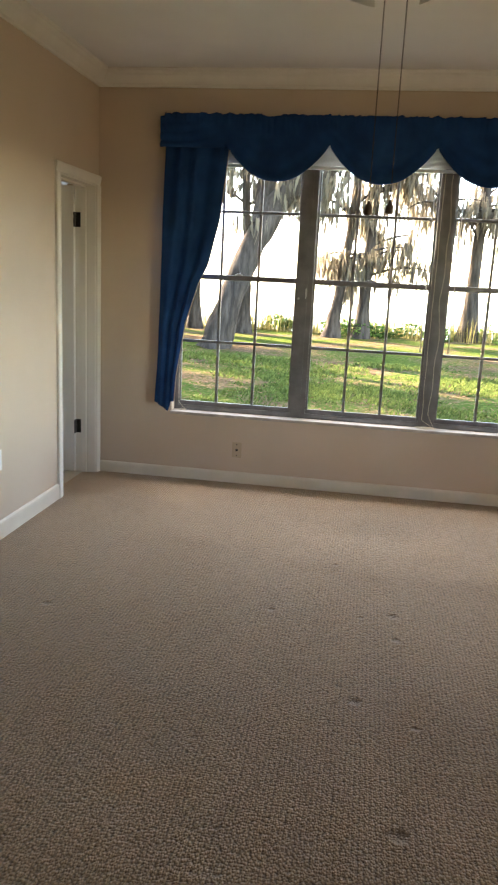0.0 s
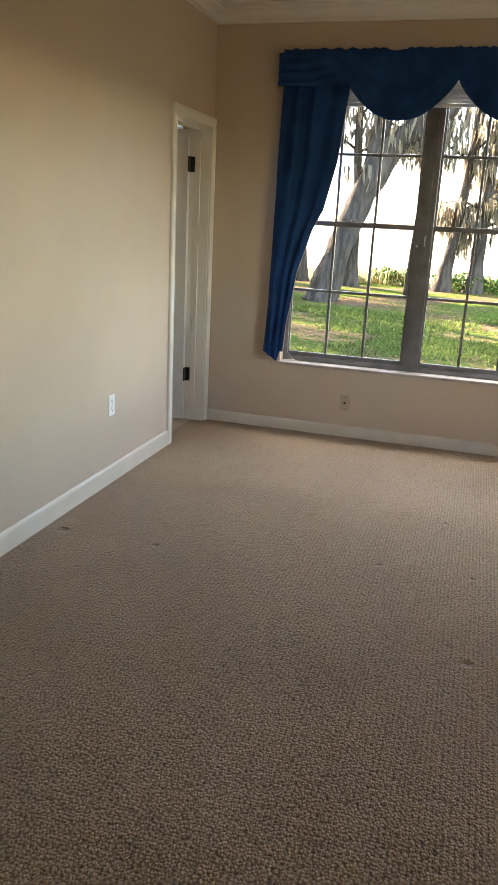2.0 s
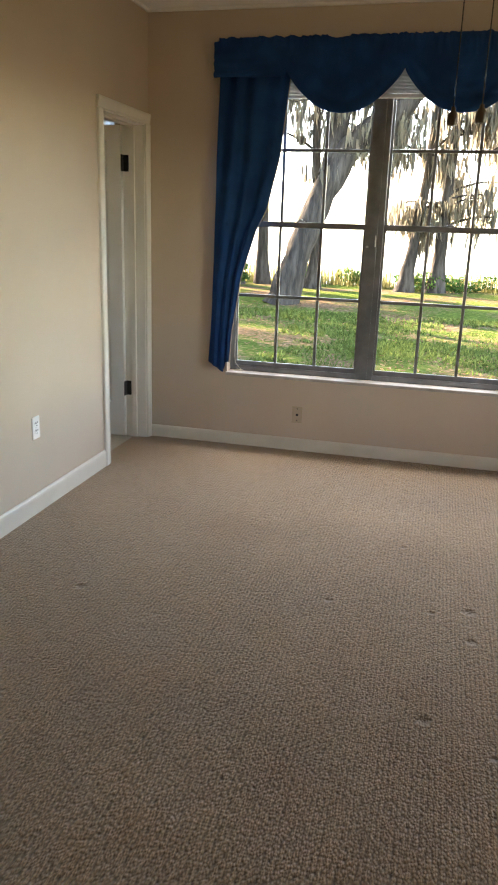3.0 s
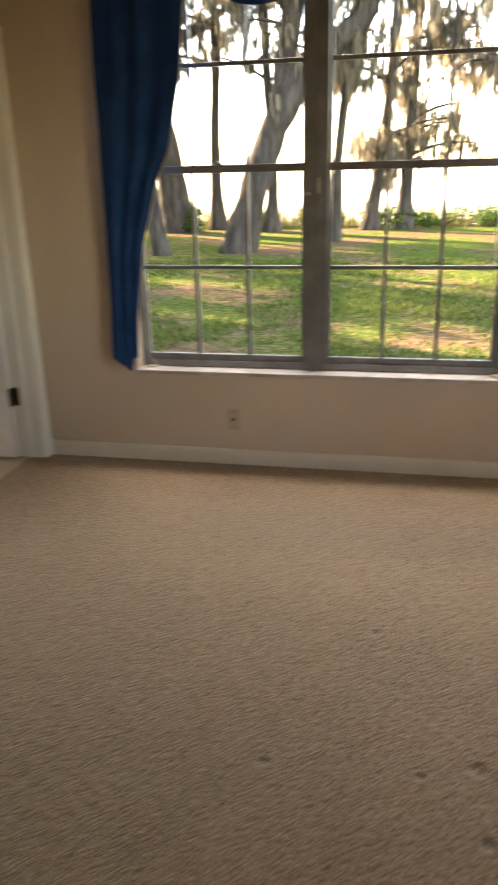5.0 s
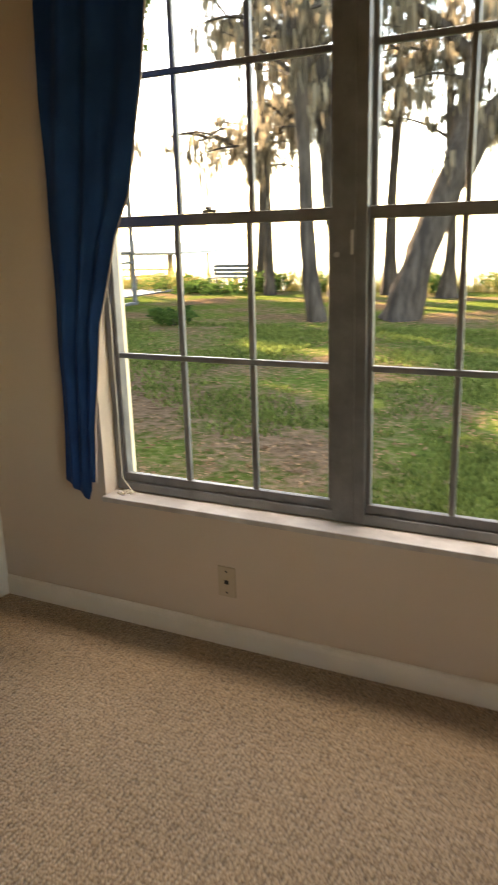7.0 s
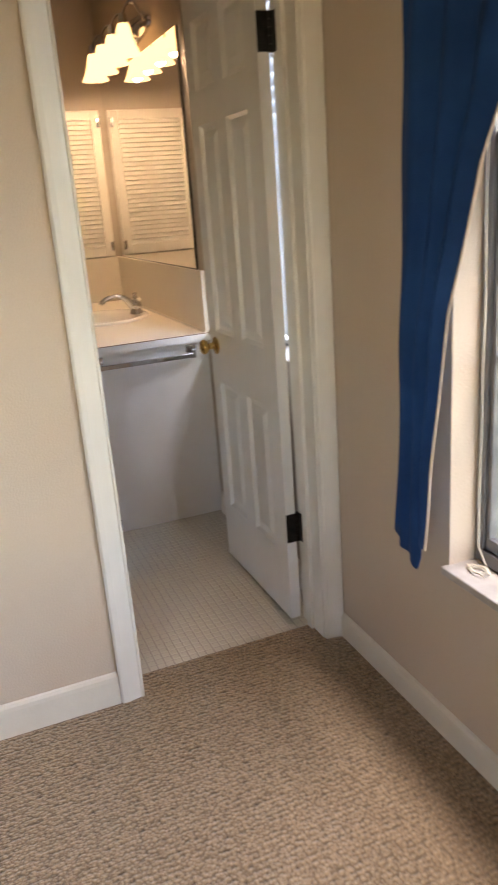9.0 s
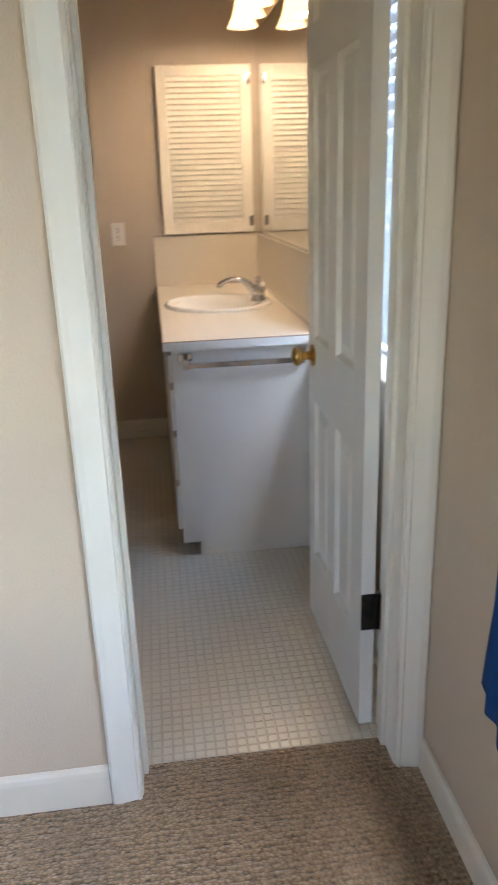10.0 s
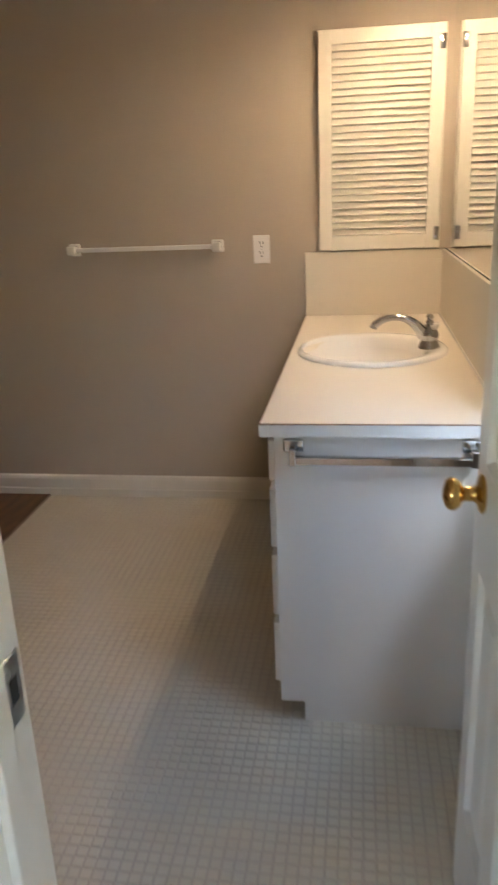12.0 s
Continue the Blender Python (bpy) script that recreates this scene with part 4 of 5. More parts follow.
handle = part("handle", lathe(bmesh.new(), [(0, 0.092), (0.009, 0.093), (0.011, 0.10), (0.006, 0.108), (0.009, 0.114), (0.010, 0.121), (0.006, 0.128), (0.0, 0.129)], seg=18), M_CHROME, faucet, smooth=50)
for a in (20, 140, 260):
    m = Matrix.Rotation(radians(a), 4, "Z") @ Matrix.Translation((0.008, 0, 0.088)) @ Matrix.Rotation(radians(100), 4, "Y")
    part("lever_tip", lathe(bmesh.new(), [(0.004, 0), (0.006, 0.008), (0.0095, 0.018), (0.0095, 0.026), (0.005, 0.031), (0, 0.032)], m, seg=14), M_PORCELAIN, handle, "white porcelain lever tip", smooth=50)


def towel_bar_chrome():
    ob = thing("towel_bar", "chrome square towel bar on the vanity end panel", "towel bar", (-1.18, -0.28, 0.785))
    for y in (-0.478, -0.066):
        yy = y + 0.28
        p = part("post", boxes((0.0, 0.009, yy - 0.024, yy + 0.024, -0.014, 0.018), bevel=0.004), M_CHROME, ob)
        part("arm", boxes((0.009, 0.05, yy - 0.009, yy + 0.009, -0.034, 0.006), bevel=0.003), M_CHROME, p)
    part("bar", boxes((0.033, 0.049, -0.205, 0.222, -0.031, -0.012), bevel=0.002), M_CHROME, ob)
    return ob


towel_bar_chrome()
tb = thing("towel_bar", "white ceramic towel bar on the bathroom wall", "towel bar", (BATHW, -1.235, 1.15))
for y in (-0.315, 0.315):
    m = Matrix.Translation((0, y, 0)) @ Matrix.Rotation(radians(90), 4, "Y")
    bm = boxes((0.0, 0.012, y - 0.026, y + 0.026, -0.026, 0.026), bevel=0.006)
    box(bm, 0.01, 0.062, y - 0.019, y + 0.019, -0.019, 0.019, bevel=0.007)
    part("post", bm, M_PORCELAIN, tb, smooth=40)
part("bar", boxes((0.033, 0.051, -0.305, 0.305, -0.009, 0.009), bevel=0.003), M_WPLATE, tb)
outlet("wall_outlet", "white duplex outlet on the greige bathroom wall", M_WPLATE, (0.02, -0.02), Matrix.Translation((BATHW + 0.0005, -0.735, 1.13)) @ Matrix.Rotation(radians(90), 4, "Z"))

# louvred medicine cabinet
CAB = (-0.496, -0.012, 1.116, 1.928)
cab = thing("medicine_cabinet", "white louvred medicine cabinet set beside the mirror", "cabinet", (BATHW, -0.25, 1.116))


def kpart(name, dims, mat=M_TRIM, parent=None, bevel=0.002, label=""):
    x0, x1, y0, y1, z0, z1 = dims
    return part(name, boxes((x0 - BATHW, x1 - BATHW, y0 + 0.25, y1 + 0.25, z0 - 1.116, z1 - 1.116), bevel=bevel), mat, parent or cab, label)


kpart("carcass", (BATHW + 0.0005, BATHW + 0.012, CAB[0], CAB[1], CAB[2], CAB[3]))
y0, y1, z0, z1 = CAB[0] + 0.004, CAB[1] - 0.006, CAB[2] + 0.004, CAB[3] - 0.004
bm = bmesh.new()
for d in ((y0, y0 + 0.05, z0, z1), (y1 - 0.05, y1, z0, z1), (y0 + 0.05, y1 - 0.05, z0, z0 + 0.055), (y0 + 0.05, y1 - 0.05, z1 - 0.05, z1)):
    box(bm, 0.0125, 0.034, d[0] + 0.25, d[1] + 0.25, d[2] - 1.116, d[3] - 1.116, bevel=0.002, segments=1)
cdoor = part("door", bm, M_TRIM, cab)
NL = 27
sl0, sl1 = z0 + 0.055, z1 - 0.05
base_slat = None
for k in range(NL):
    zc = sl0 + (k + 0.5) * (sl1 - sl0) / NL - 1.116
    if base_slat is None:
        bm = boxes((-0.0028, 0.0028, y0 + 0.0505 + 0.25, y1 - 0.0505 + 0.25, -0.0142, 0.0142), bevel=0.0012)
        base_slat = finish(bm, "slat", M_TRIM)
    sl = new("slat", base_slat)
    sl.parent = cdoor
    sl.location, sl.rotation_euler = (0.0235, 0, zc), (0, radians(-38), 0)
for z in (1.86, 1.175):
    bm = boxes((0.034, 0.0365, y1 + 0.25 - 0.02, y1 + 0.25 - 0.004, z - 0.026 - 1.116, z + 0.026 - 1.116), bevel=0.001)
    tube(bm, [(0.037, y1 + 0.25 - 0.004, z - 0.026 - 1.116), (0.037, y1 + 0.25 - 0.004, z + 0.026 - 1.116)], 0.004, 8)
    part("hinge", bm, M_CHROME, cdoor, "small chrome hinge", smooth=40)

mirror = thing("wall_mirror", "frameless wall mirror with dark worn edges above the vanity", "mirror", (-1.96, 0.018, 1.116))
part("glass", boxes((-2.676 + 1.96, -1.232 + 1.96, -0.005, 0.0015, 0.0, 0.94)), M_MIRROR, mirror)
part("edge", boxes((-1.2318 + 1.96, -1.2285 + 1.96, -0.006, 0.0015, 0.0, 0.94)), M_SLOT, mirror, "blackened mirror edge")
part("edge", boxes((-2.676 + 1.96, -1.2285 + 1.96, -0.0065, 0.0015, -0.0035, -0.0002)), M_SLOT, mirror, "blackened mirror edge")

# vanity light: four bell shades on a chrome bar above the mirror
vl = thing("vanity_light", "four-lamp vanity light with chrome arms and lit frosted bell shades", "wall light", (-1.93, 0.018, 2.15))
lathe(bm := bmesh.new(), [(0, 0.0), (1.0, 0.0), (0.98, 0.014), (0.9, 0.02), (0, 0.022)], Matrix.Rotation(radians(90), 4, "X"), seg=40, squash=(0.37, 0.058))
part("back_plate", bm, M_CHROME, vl, smooth=40)
for k in range(4):
    x = -0.33 + 0.22 * k
    bm = tube(bmesh.new(), bez((x, -0.018, 0.0), (x, -0.07, 0.135), (x, -0.115, 0.02), 14), 0.006, 8)
    arm = part("arm", bm, M_CHROME, vl, smooth=60)
    lathe(bm := bmesh.new(), [(0, 0.03), (0.016, 0.028), (0.022, 0.0), (0.024, -0.018), (0, -0.019)], Matrix.Translation((x, -0.115, 0)), seg=18)
    part("socket_cap", bm, M_CHROME, arm, smooth=40)
    prof = [(0.024, -0.012), (0.030, -0.03), (0.036, -0.06), (0.045, -0.09), (0.062, -0.125), (0.068, -0.135), (0.0655, -0.135), (0.059, -0.123), (0.042, -0.089), (0.033, -0.06), (0.027, -0.03), (0.021, -0.013)]
    lathe(bm := bmesh.new(), prof, Matrix.Translation((x, -0.115, 0)), seg=28)
    shade = part("shade", bm, M_SHADE, arm, "lit frosted glass bell shade", smooth=60)
    bm = bmesh.new()
    bmesh.ops.create_uvsphere(bm, u_segments=14, v_segments=10, radius=0.026, matrix=Matrix.Translation((x, -0.115, -0.075)))
    part("bulb", bm, M_BULB, arm, "glowing warm bulb", smooth=60)

# bathroom window and its white blind
bwin = thing("window_2", "bathroom window in grey aluminium behind a white blind", "window", (-0.63, 0.1, BZ0), kind="structure")


def bpart(name, dims, mat=M_ALU, bevel=0.002, parent=None):
    x0, x1, y0, y1, z0, z1 = dims
    return part(name, boxes((x0 + 0.63, x1 + 0.63, y0 - 0.1, y1 - 0.1, z0 - BZ0, z1 - BZ0), bevel=bevel), mat, parent or bwin)


bpart("frame", (BX0 + 0.001, BX0 + 0.03, 0.11, 0.15, BZ0 + 0.004, BZ1 - 0.001))
bpart("frame", (BX1 - 0.03, BX1 - 0.001, 0.11, 0.15, BZ0 + 0.004, BZ1 - 0.001))
bpart("frame", (BX0 + 0.03, BX1 - 0.03, 0.11, 0.15, BZ0 + 0.004, BZ0 + 0.04))
bpart("frame", (BX0 + 0.03, BX1 - 0.03, 0.11, 0.15, BZ1 - 0.04, BZ1 - 0.001))
bpart("meeting_rail", (BX0 + 0.03, BX1 - 0.03, 0.115, 0.145, 1.44, 1.475))
for z0, z1 in ((BZ0 + 0.04, 1.44), (1.475, BZ1 - 0.04)):
    p = bpart("pane", (BX0 + 0.03, BX1 - 0.03, 0.128, 0.132, z0, z1), M_GLASS, 0)
    p.visible_shadow = False
structure("window_sill_2", boxes((BX0 - 0.005, BX1 + 0.005, 0.004, 0.108, BZ0 - 0.016, BZ0 + 0.003), bevel=0.003), M_SILL, "white marble bathroom window sill", "window sill")
bb = thing("window_blind", "white slatted blind, lowered and half open", "blind", (-0.63, 0.06, BZ0))
part("head_rail", boxes((BX0 + 0.635, BX1 + 0.625, -0.025, 0.025, BZ1 - BZ0 - 0.04, BZ1 - BZ0 - 0.002), bevel=0.003), M_BLIND, bb)
part("bottom_rail", boxes((BX0 + 0.64, BX1 + 0.62, -0.02, 0.02, 0.045, 0.06), bevel=0.003), M_BLIND, bb)
me = finish(boxes((BX0 + 0.64, BX1 + 0.62, -0.0235, 0.0235, -0.0012, 0.0012)), "slat", M_SLAT)
for k in range(33):
    sl = new("slat", me)
    sl.parent = bb
    sl.location, sl.rotation_euler = (0, 0, 0.09 + k * 0.0395), (radians(70), 0, 0)
for x in (-0.25, 0.25):
    part("ladder_cord", tube(bmesh.new(), [(x, -0.024, 0.05), (x, -0.024, BZ1 - BZ0 - 0.03)], 0.0012, 5), M_CORD, bb)


# ---- outside ----
GROUND = -0.25
bm = bmesh.new()
ys = [-400, -40, -8, 0, 6, 12, 17, 19.2, 20.2, 21.5, 26, 80, 600, 4000]
zs = [GROUND] * 7 + [GROUND - 0.02, -0.42, -0.9, -1.4, -1.6, -1.6, -1.6]
cols = [[bm.verts.new((x, y, z)) for x in (-3000, -200, -40, -20, -10, 0, 10, 20, 60, 300, 3000)] for y, z in zip(ys, zs)]
for a, b in zip(cols, cols[1:]):
    for k in range(len(a) - 1):
        bm.faces.new((a[k], a[k + 1], b[k + 1], b[k]))
structure("ground", bm, M_LAWN, "patchy lakeside lawn strewn with brown leaves", "lawn")
bm = bmesh.new()
vs = [bm.verts.new(p) for p in ((-3000, 20.0, -0.55), (3000, 20.0, -0.55), (3000, 4000, -0.55), (-3000, 4000, -0.55))]
bm.faces.new(vs)
structure("water", bm, M_WATER, "bright calm lake water behind the trees", "lake")


def stuff_mesh(name, verts, faces, mat, parent=None):
    me = bpy.data.meshes.new(name)
    me.from_pydata(verts, [], faces)
    me.materials.append(mat)
    ob = new(name, me)
    if parent is not None:
        ob.parent = parent
    return ob


def strand(verts, faces, p, length, width, rnd, lean=0.12):
    """One hanging tuft: a tapering, slightly twisted strip."""
    a = rnd.random() * math.pi
    dx, dy = math.cos(a), math.sin(a)
    ox, oy = rnd.uniform(-lean, lean) * length, rnd.uniform(-lean, lean) * length
    n0 = len(verts)
    for k, w in enumerate((0.55, 1.0, 0.6, 0.0)):
        t = k / 3
        x, y, z = p[0] + ox * t * t, p[1] + oy * t * t, p[2] - length * t
        h = 0.5 * width * w
        if w:
            verts.append((x - dx * h, y - dy * h, z))
            verts.append((x + dx * h, y + dy * h, z))
        else:
            verts.append((x, y, z))
    faces.append((n0, n0 + 1, n0 + 3, n0 + 2))
    faces.append((n0 + 2, n0 + 3, n0 + 5, n0 + 4))
    faces.append((n0 + 4, n0 + 5, n0 + 6))


def leafy(verts, faces, c, r, n, size, rnd, flat=0.7):
    for _ in range(n):
        while True:
            p = Vector((rnd.uniform(-1, 1), rnd.uniform(-1, 1), rnd.uniform(-1, 1)))
            if p.length < 1:
                break
        p = Vector(c) + Vector((p.x * r, p.y * r, p.z * r * flat))
        u = Vector((rnd.gauss(0, 1), rnd.gauss(0, 1), rnd.gauss(0, 1))).normalized()
        v = u.orthogonal().normalized()
        s = size * rnd.uniform(0.6, 1.4)
        n0 = len(verts)
        verts += [p + u * s, p + v * s * 0.45, p - u * s, p - v * s * 0.45]
        faces.append((n0, n0 + 1, n0 + 2, n0 + 3))


RIGHT = Vector((0.945, 0.325, 0))
AWAY = Vector((-0.325, 0.945, 0))


def rough_limb(pts, radii, rnd, seg=12, steps=4, flare=0.0):
    """A limb with knobbly rings along a smoothed polyline."""
    pts = [Vector(p) for p in pts]
    out, rad = [], []
    n = len(pts)
    for i in range(n - 1):
        p0, p1, p2, p3 = pts[max(i - 1, 0)], pts[i], pts[i + 1], pts[min(i + 2, n - 1)]
        for s in range(steps):
            t = s / steps
            out.append(0.5 * ((2 * p1) + (p2 - p0) * t + (2 * p0 - 5 * p1 + 4 * p2 - p3) * t * t + (3 * p1 - p0 - 3 * p2 + p3) * t ** 3))
            rad.append(radii[i] + (radii[i + 1] - radii[i]) * t)
    out.append(pts[-1])
    rad.append(radii[-1])
    if flare:
        for i, p in enumerate(out):
            h = p.z - out[0].z
            rad[i] *= 1 + flare * math.exp(-h / 0.55)
    bm = tube(bmesh.new(), out, rad, seg)
    off = rnd.random() * 50
    for v in bm.verts:
        d = noise.noise(v.co * 2.3 + Vector((off, 0, 0))) * 0.16 + noise.noise(v.co * 7 + Vector((0, off, 0))) * 0.06
        i = min(range(len(out)), key=lambda k: (out[k] - v.co).length_squared)
        v.co += (v.co - out[i]) * d * 1.3
    return bm, out, rad


def tree(base, trunk, limbs, label, moss=200, moss_low=2.2, crown=0, flare=0.35, seed=1, moss_len=(0.4, 1.3), spread=0.55, crown_at=None, strands=9, twigs=10):
    """Trunk and limbs are (right, up, away, radius) rows from the base. Moss hangs from the limbs and twigs."""
    rnd = random.Random(seed)
    ob = thing("tree", label, "tree", (base[0], base[1], GROUND - 0.05), "lakeside trees")

    def world(r):
        return RIGHT * r[0] + AWAY * r[2] + Vector((0, 0, r[1]))

    bm, line, rad = rough_limb([world(r) for r in trunk], [r[3] for r in trunk], rnd, 14, 4, flare)
    tr = part("trunk", bm, M_BARK, ob, smooth=60)
    spots = [(p, q) for p, q in zip(line, rad) if p.z > moss_low]
    for l in limbs:
        bm, lin, rd = rough_limb([world(r) for r in l], [r[3] for r in l], rnd, 9, 3)
        part("limb", bm, M_BARK, ob, smooth=60)
        spots += [(p, q) for p, q in zip(lin, rd)] * 2
    tw = bmesh.new()
    made = []
    tall = [s for s in spots if s[0].z > moss_low + 0.5] or spots
    for _ in range(twigs):
        p, q = rnd.choice(tall)
        a = rnd.uniform(0, 2 * math.pi)
        d = Vector((math.cos(a), 0.5 * math.sin(a), rnd.uniform(-0.1, 0.5))).normalized()
        L = rnd.uniform(0.8, 2.2)
        e = p + d * L + Vector((0, 0, rnd.uniform(-0.5, 0.3)))
        mid = p + d * L * 0.5 + Vector((rnd.uniform(-.15, .15), 0, 0.25))
        tube(tw, bez(p, mid, e, 5), [0.05, 0.042, 0.034, 0.026, 0.018, 0.01], 5)
        made += [(v, 0.04) for v in bez(p, mid, e, 5)[1:]] * 2
    if twigs:
        tagged(part("twigs", tw, M_BARK, ob), "thin bare twigs", kind="stuff")
    pool = made * 2 + spots
    verts, faces = [], []
    for _ in range(int(moss * 0.45)):
        p, q = rnd.choice(pool)
        c = Vector(p) + Vector((rnd.gauss(0, spread * 0.5), rnd.gauss(0, spread * 0.5), rnd.uniform(-0.2, 0.3)))
        L = moss_len[0] * 0.7 + (moss_len[1] * 0.8 - moss_len[0] * 0.7) * rnd.random() ** 1.8
        for _k in range(strands + 5):
            drop = rnd.random() ** 1.5 * L * 0.7
            r = 0.14 * (1 - 0.6 * drop / max(L, 0.1))
            s = (c.x + rnd.gauss(0, r), c.y + rnd.gauss(0, r), c.z - drop + rnd.uniform(-0.08, 0.08))
            strand(verts, faces, s, rnd.uniform(0.2, 0.65) * (0.5 + L * 0.7), rnd.uniform(0.03, 0.085), rnd, 0.22)
    if moss:
        m = stuff_mesh("hanging_moss", verts, faces, M_MOSS, ob)
        tagged(m, "grey-green hanging moss", kind="stuff")
    if crown:
        verts, faces = [], []
        cx, cy, cz, cr = crown_at or (line[-1].x, line[-1].y, line[-1].z + 1.5, 3.2)
        for _ in range(26):
            a, b = rnd.uniform(0, 2 * math.pi), rnd.uniform(0, 1) ** 0.5
            leafy(verts, faces, (cx + cr * b * math.cos(a), cy + cr * b * math.sin(a), cz + rnd.uniform(-0.35, 0.45) * cr), rnd.uniform(0.5, 1.1), crown // 26, 0.13, rnd)
        c = stuff_mesh("crown", verts, faces, M_LEAF, ob)
        tagged(c, "small dark oak leaves", kind="stuff")
    return ob


CYPRESS = "slim grey-barked lakeside tree hung with moss"
tree((-1.62, 12.2), [(0, 0, 0, .29), (.14, .6, 0, .28), (.46, 1.6, 0, .28), (.95, 2.75, 0, .29), (1.45, 3.6, 0, .26), (2.2, 4.1, -.2, .24), (2.6, 4.75, -.3, .22), (2.05, 5.9, -.4, .2), (1.6, 7.0, -.5, .17), (1.7, 8.5, -.6, .12)],
     [[(.95, 2.85, 0, .25), (1.1, 3.6, .3, .23), (1.25, 4.6, .4, .2), (1.35, 5.8, .5, .17), (1.1, 7.5, .4, .1)],
      [(2.45, 4.9, -.3, .14), (3.2, 5.5, -.6, .11), (4.2, 5.9, -1.0, .08), (5.4, 6.0, -1.4, .04)],
      [(1.25, 4.6, .4, .14), (.3, 5.4, .2, .10), (-.8, 5.7, 0, .06), (-1.7, 5.5, -.2, .03)],
      [(2.1, 5.8, -.4, .12), (3.2, 6.6, -.3, .09), (4.6, 6.9, 0, .05)]],
     "massive leaning oak with forked limbs hung with grey moss", 330, 3.0, 9000, .5, 11, (0.35, 1.25), 0.7, strands=10, twigs=22)
tree((-3.13, 11.6), [(0, 0, 0, .165), (-.1, .8, 0, .155), (-.17, 1.6, 0, .15), (-.26, 3.9, 0, .14), (-.5, 6.2, .1, .14), (-.7, 9, .2, .1)], [[(-.3, 4.4, 0, .06), (.5, 5.2, -.2, .045), (1.2, 5.4, -.3, .02)], [(-.4, 5.0, 0, .06), (-1.3, 5.8, -.2, .045), (-2.2, 6.0, -.3, .02)]],
     "slim knotty tree trunk with moss on the lawn", 150, 3.6, 4500, .25, 12, twigs=14)
tree((-4.4, 17.2), [(0, 0, 0, .42), (-.1, 1.0, 0, .40), (-.3, 2.3, 0, .37), (-.55, 4.6, 0, .34), (-1.0, 6.8, 0, .28), (-1.3, 9.5, 0, .2)], [[(-.5, 4.4, 0, .16), (.4, 4.9, -.2, .13), (1.2, 5.3, -.3, .1), (2.1, 6.2, -.4, .05)], [(-.7, 5.6, 0, .15), (-1.9, 6.5, -.2, .11), (-3.2, 6.7, -.3, .05)]],
     "broad grey trunk with ivy at its foot and mossy limbs", 260, 3.6, 6000, .35, 13, (0.4, 1.6), 0.8, twigs=18)
tree((0.2, 14.4), [(0, 0, 0, .13), (.03, 1.0, 0, .12), (.08, 2.2, 0, .115), (.34, 4.4, 0, .105), (.45, 5.9, 0, .10), (.5, 9, 0, .08)], [[(.35, 4.8, 0, .05), (1.2, 5.4, .2, .03), (1.9, 5.3, .3, .015)]], CYPRESS, 60, 4.0, 4000, .3, 14, twigs=7)
tree((0.85, 17.6), [(0, 0, 0, .18), (.1, .9, 0, .15), (.28, 2.3, 0, .13), (.5, 4.5, 0, .14), (.6, 8, 0, .1)], [[(.4, 3.6, 0, .05), (-.5, 4.1, 0, .035), (-1.1, 4.0, 0, .015)]], CYPRESS, 330, 1.2, 3000, .9, 15, (0.5, 1.5), 0.45, twigs=12)
tree((1.72, 17.9), [(0, 0, 0, .20), (.03, .9, 0, .17), (.06, 2.3, 0, .15), (.15, 4.5, 0, .13), (.2, 8.5, 0, .1)], [[(.1, 4.2, 0, .06), (.9, 4.8, 0, .04), (1.7, 4.9, 0, .02)]], CYPRESS, 360, 1.3, 3500, .8, 16, (0.5, 1.5), 0.5, twigs=14)
tree((-1.80, 17.2), [(0, 0, 0, .16), (.03, .7, 0, .13), (.05, 2.0, 0, .11), (-.1, 4.5, 0, .12), (-.2, 8, 0, .08)], [], CYPRESS, 70, 3.0, 2500, 1.0, 17, twigs=8)
tree((-7.95, 19.2), [(0, 0, 0, .15), (.1, 2.5, 0, .12), (.1, 5, 0, .10), (0, 9, 0, .1)], [[(.1, 3.6, 0, .06), (-1.1, 4.5, 0, .04), (-2.0, 4.4, 0, .02)], [(.1, 4.2, 0, .06), (1.2, 5.0, 0, .04), (2.0, 4.9, 0, .02)]], CYPRESS, 260, 2.2, 4000, .5, 18, (0.5, 1.5), 0.6, twigs=18)
tree((-3.5, 18.0), [(0, 0, 0, .16), (0, 2.5, 0, .14), (.1, 5, 0, .12), (.1, 9, 0, .08)], [], CYPRESS, 60, 3.4, 2500, .8, 19, twigs=8)
tree((-6.85, 17.5), [(0, 0, 0, .13), (-.02, 2.5, 0, .11), (-.1, 5, 0, .10), (-.3, 9, 0, .12)], [[(-.1, 4.0, 0, .08), (.9, 4.9, -.2, .05), (1.9, 4.9, -.3, .02)]], CYPRESS, 240, 2.6, 4000, .5, 20, (0.5, 1.8), 0.7, twigs=18)
tree((5.05, 19.2), [(0, 0, 0, .22), (0, 2.5, 0, .18), (.1, 5, 0, .15), (.1, 9, 0, .1)], [[(0, 3.5, 0, .05), (-.9, 4.1, 0, .03), (-1.6, 4.0, 0, .015)]], CYPRESS, 260, 1.5, 3500, .9, 21, (0.5, 1.6), 0.6, twigs=16)
tree((8.2, 16.5), [(0, 0, 0, .3), (.1, 2.5, 0, .26), (0, 5, 0, .22), (0, 9, 0, .14)], [[(0, 4.0, 0, .12), (-1.5, 5.0, -.3, .08), (-3.0, 5.2, -.5, .03)]], "mossy oak at the lake edge", 260, 3.0, 5000, .4, 22, (0.5, 1.6), 0.8, twigs=16)
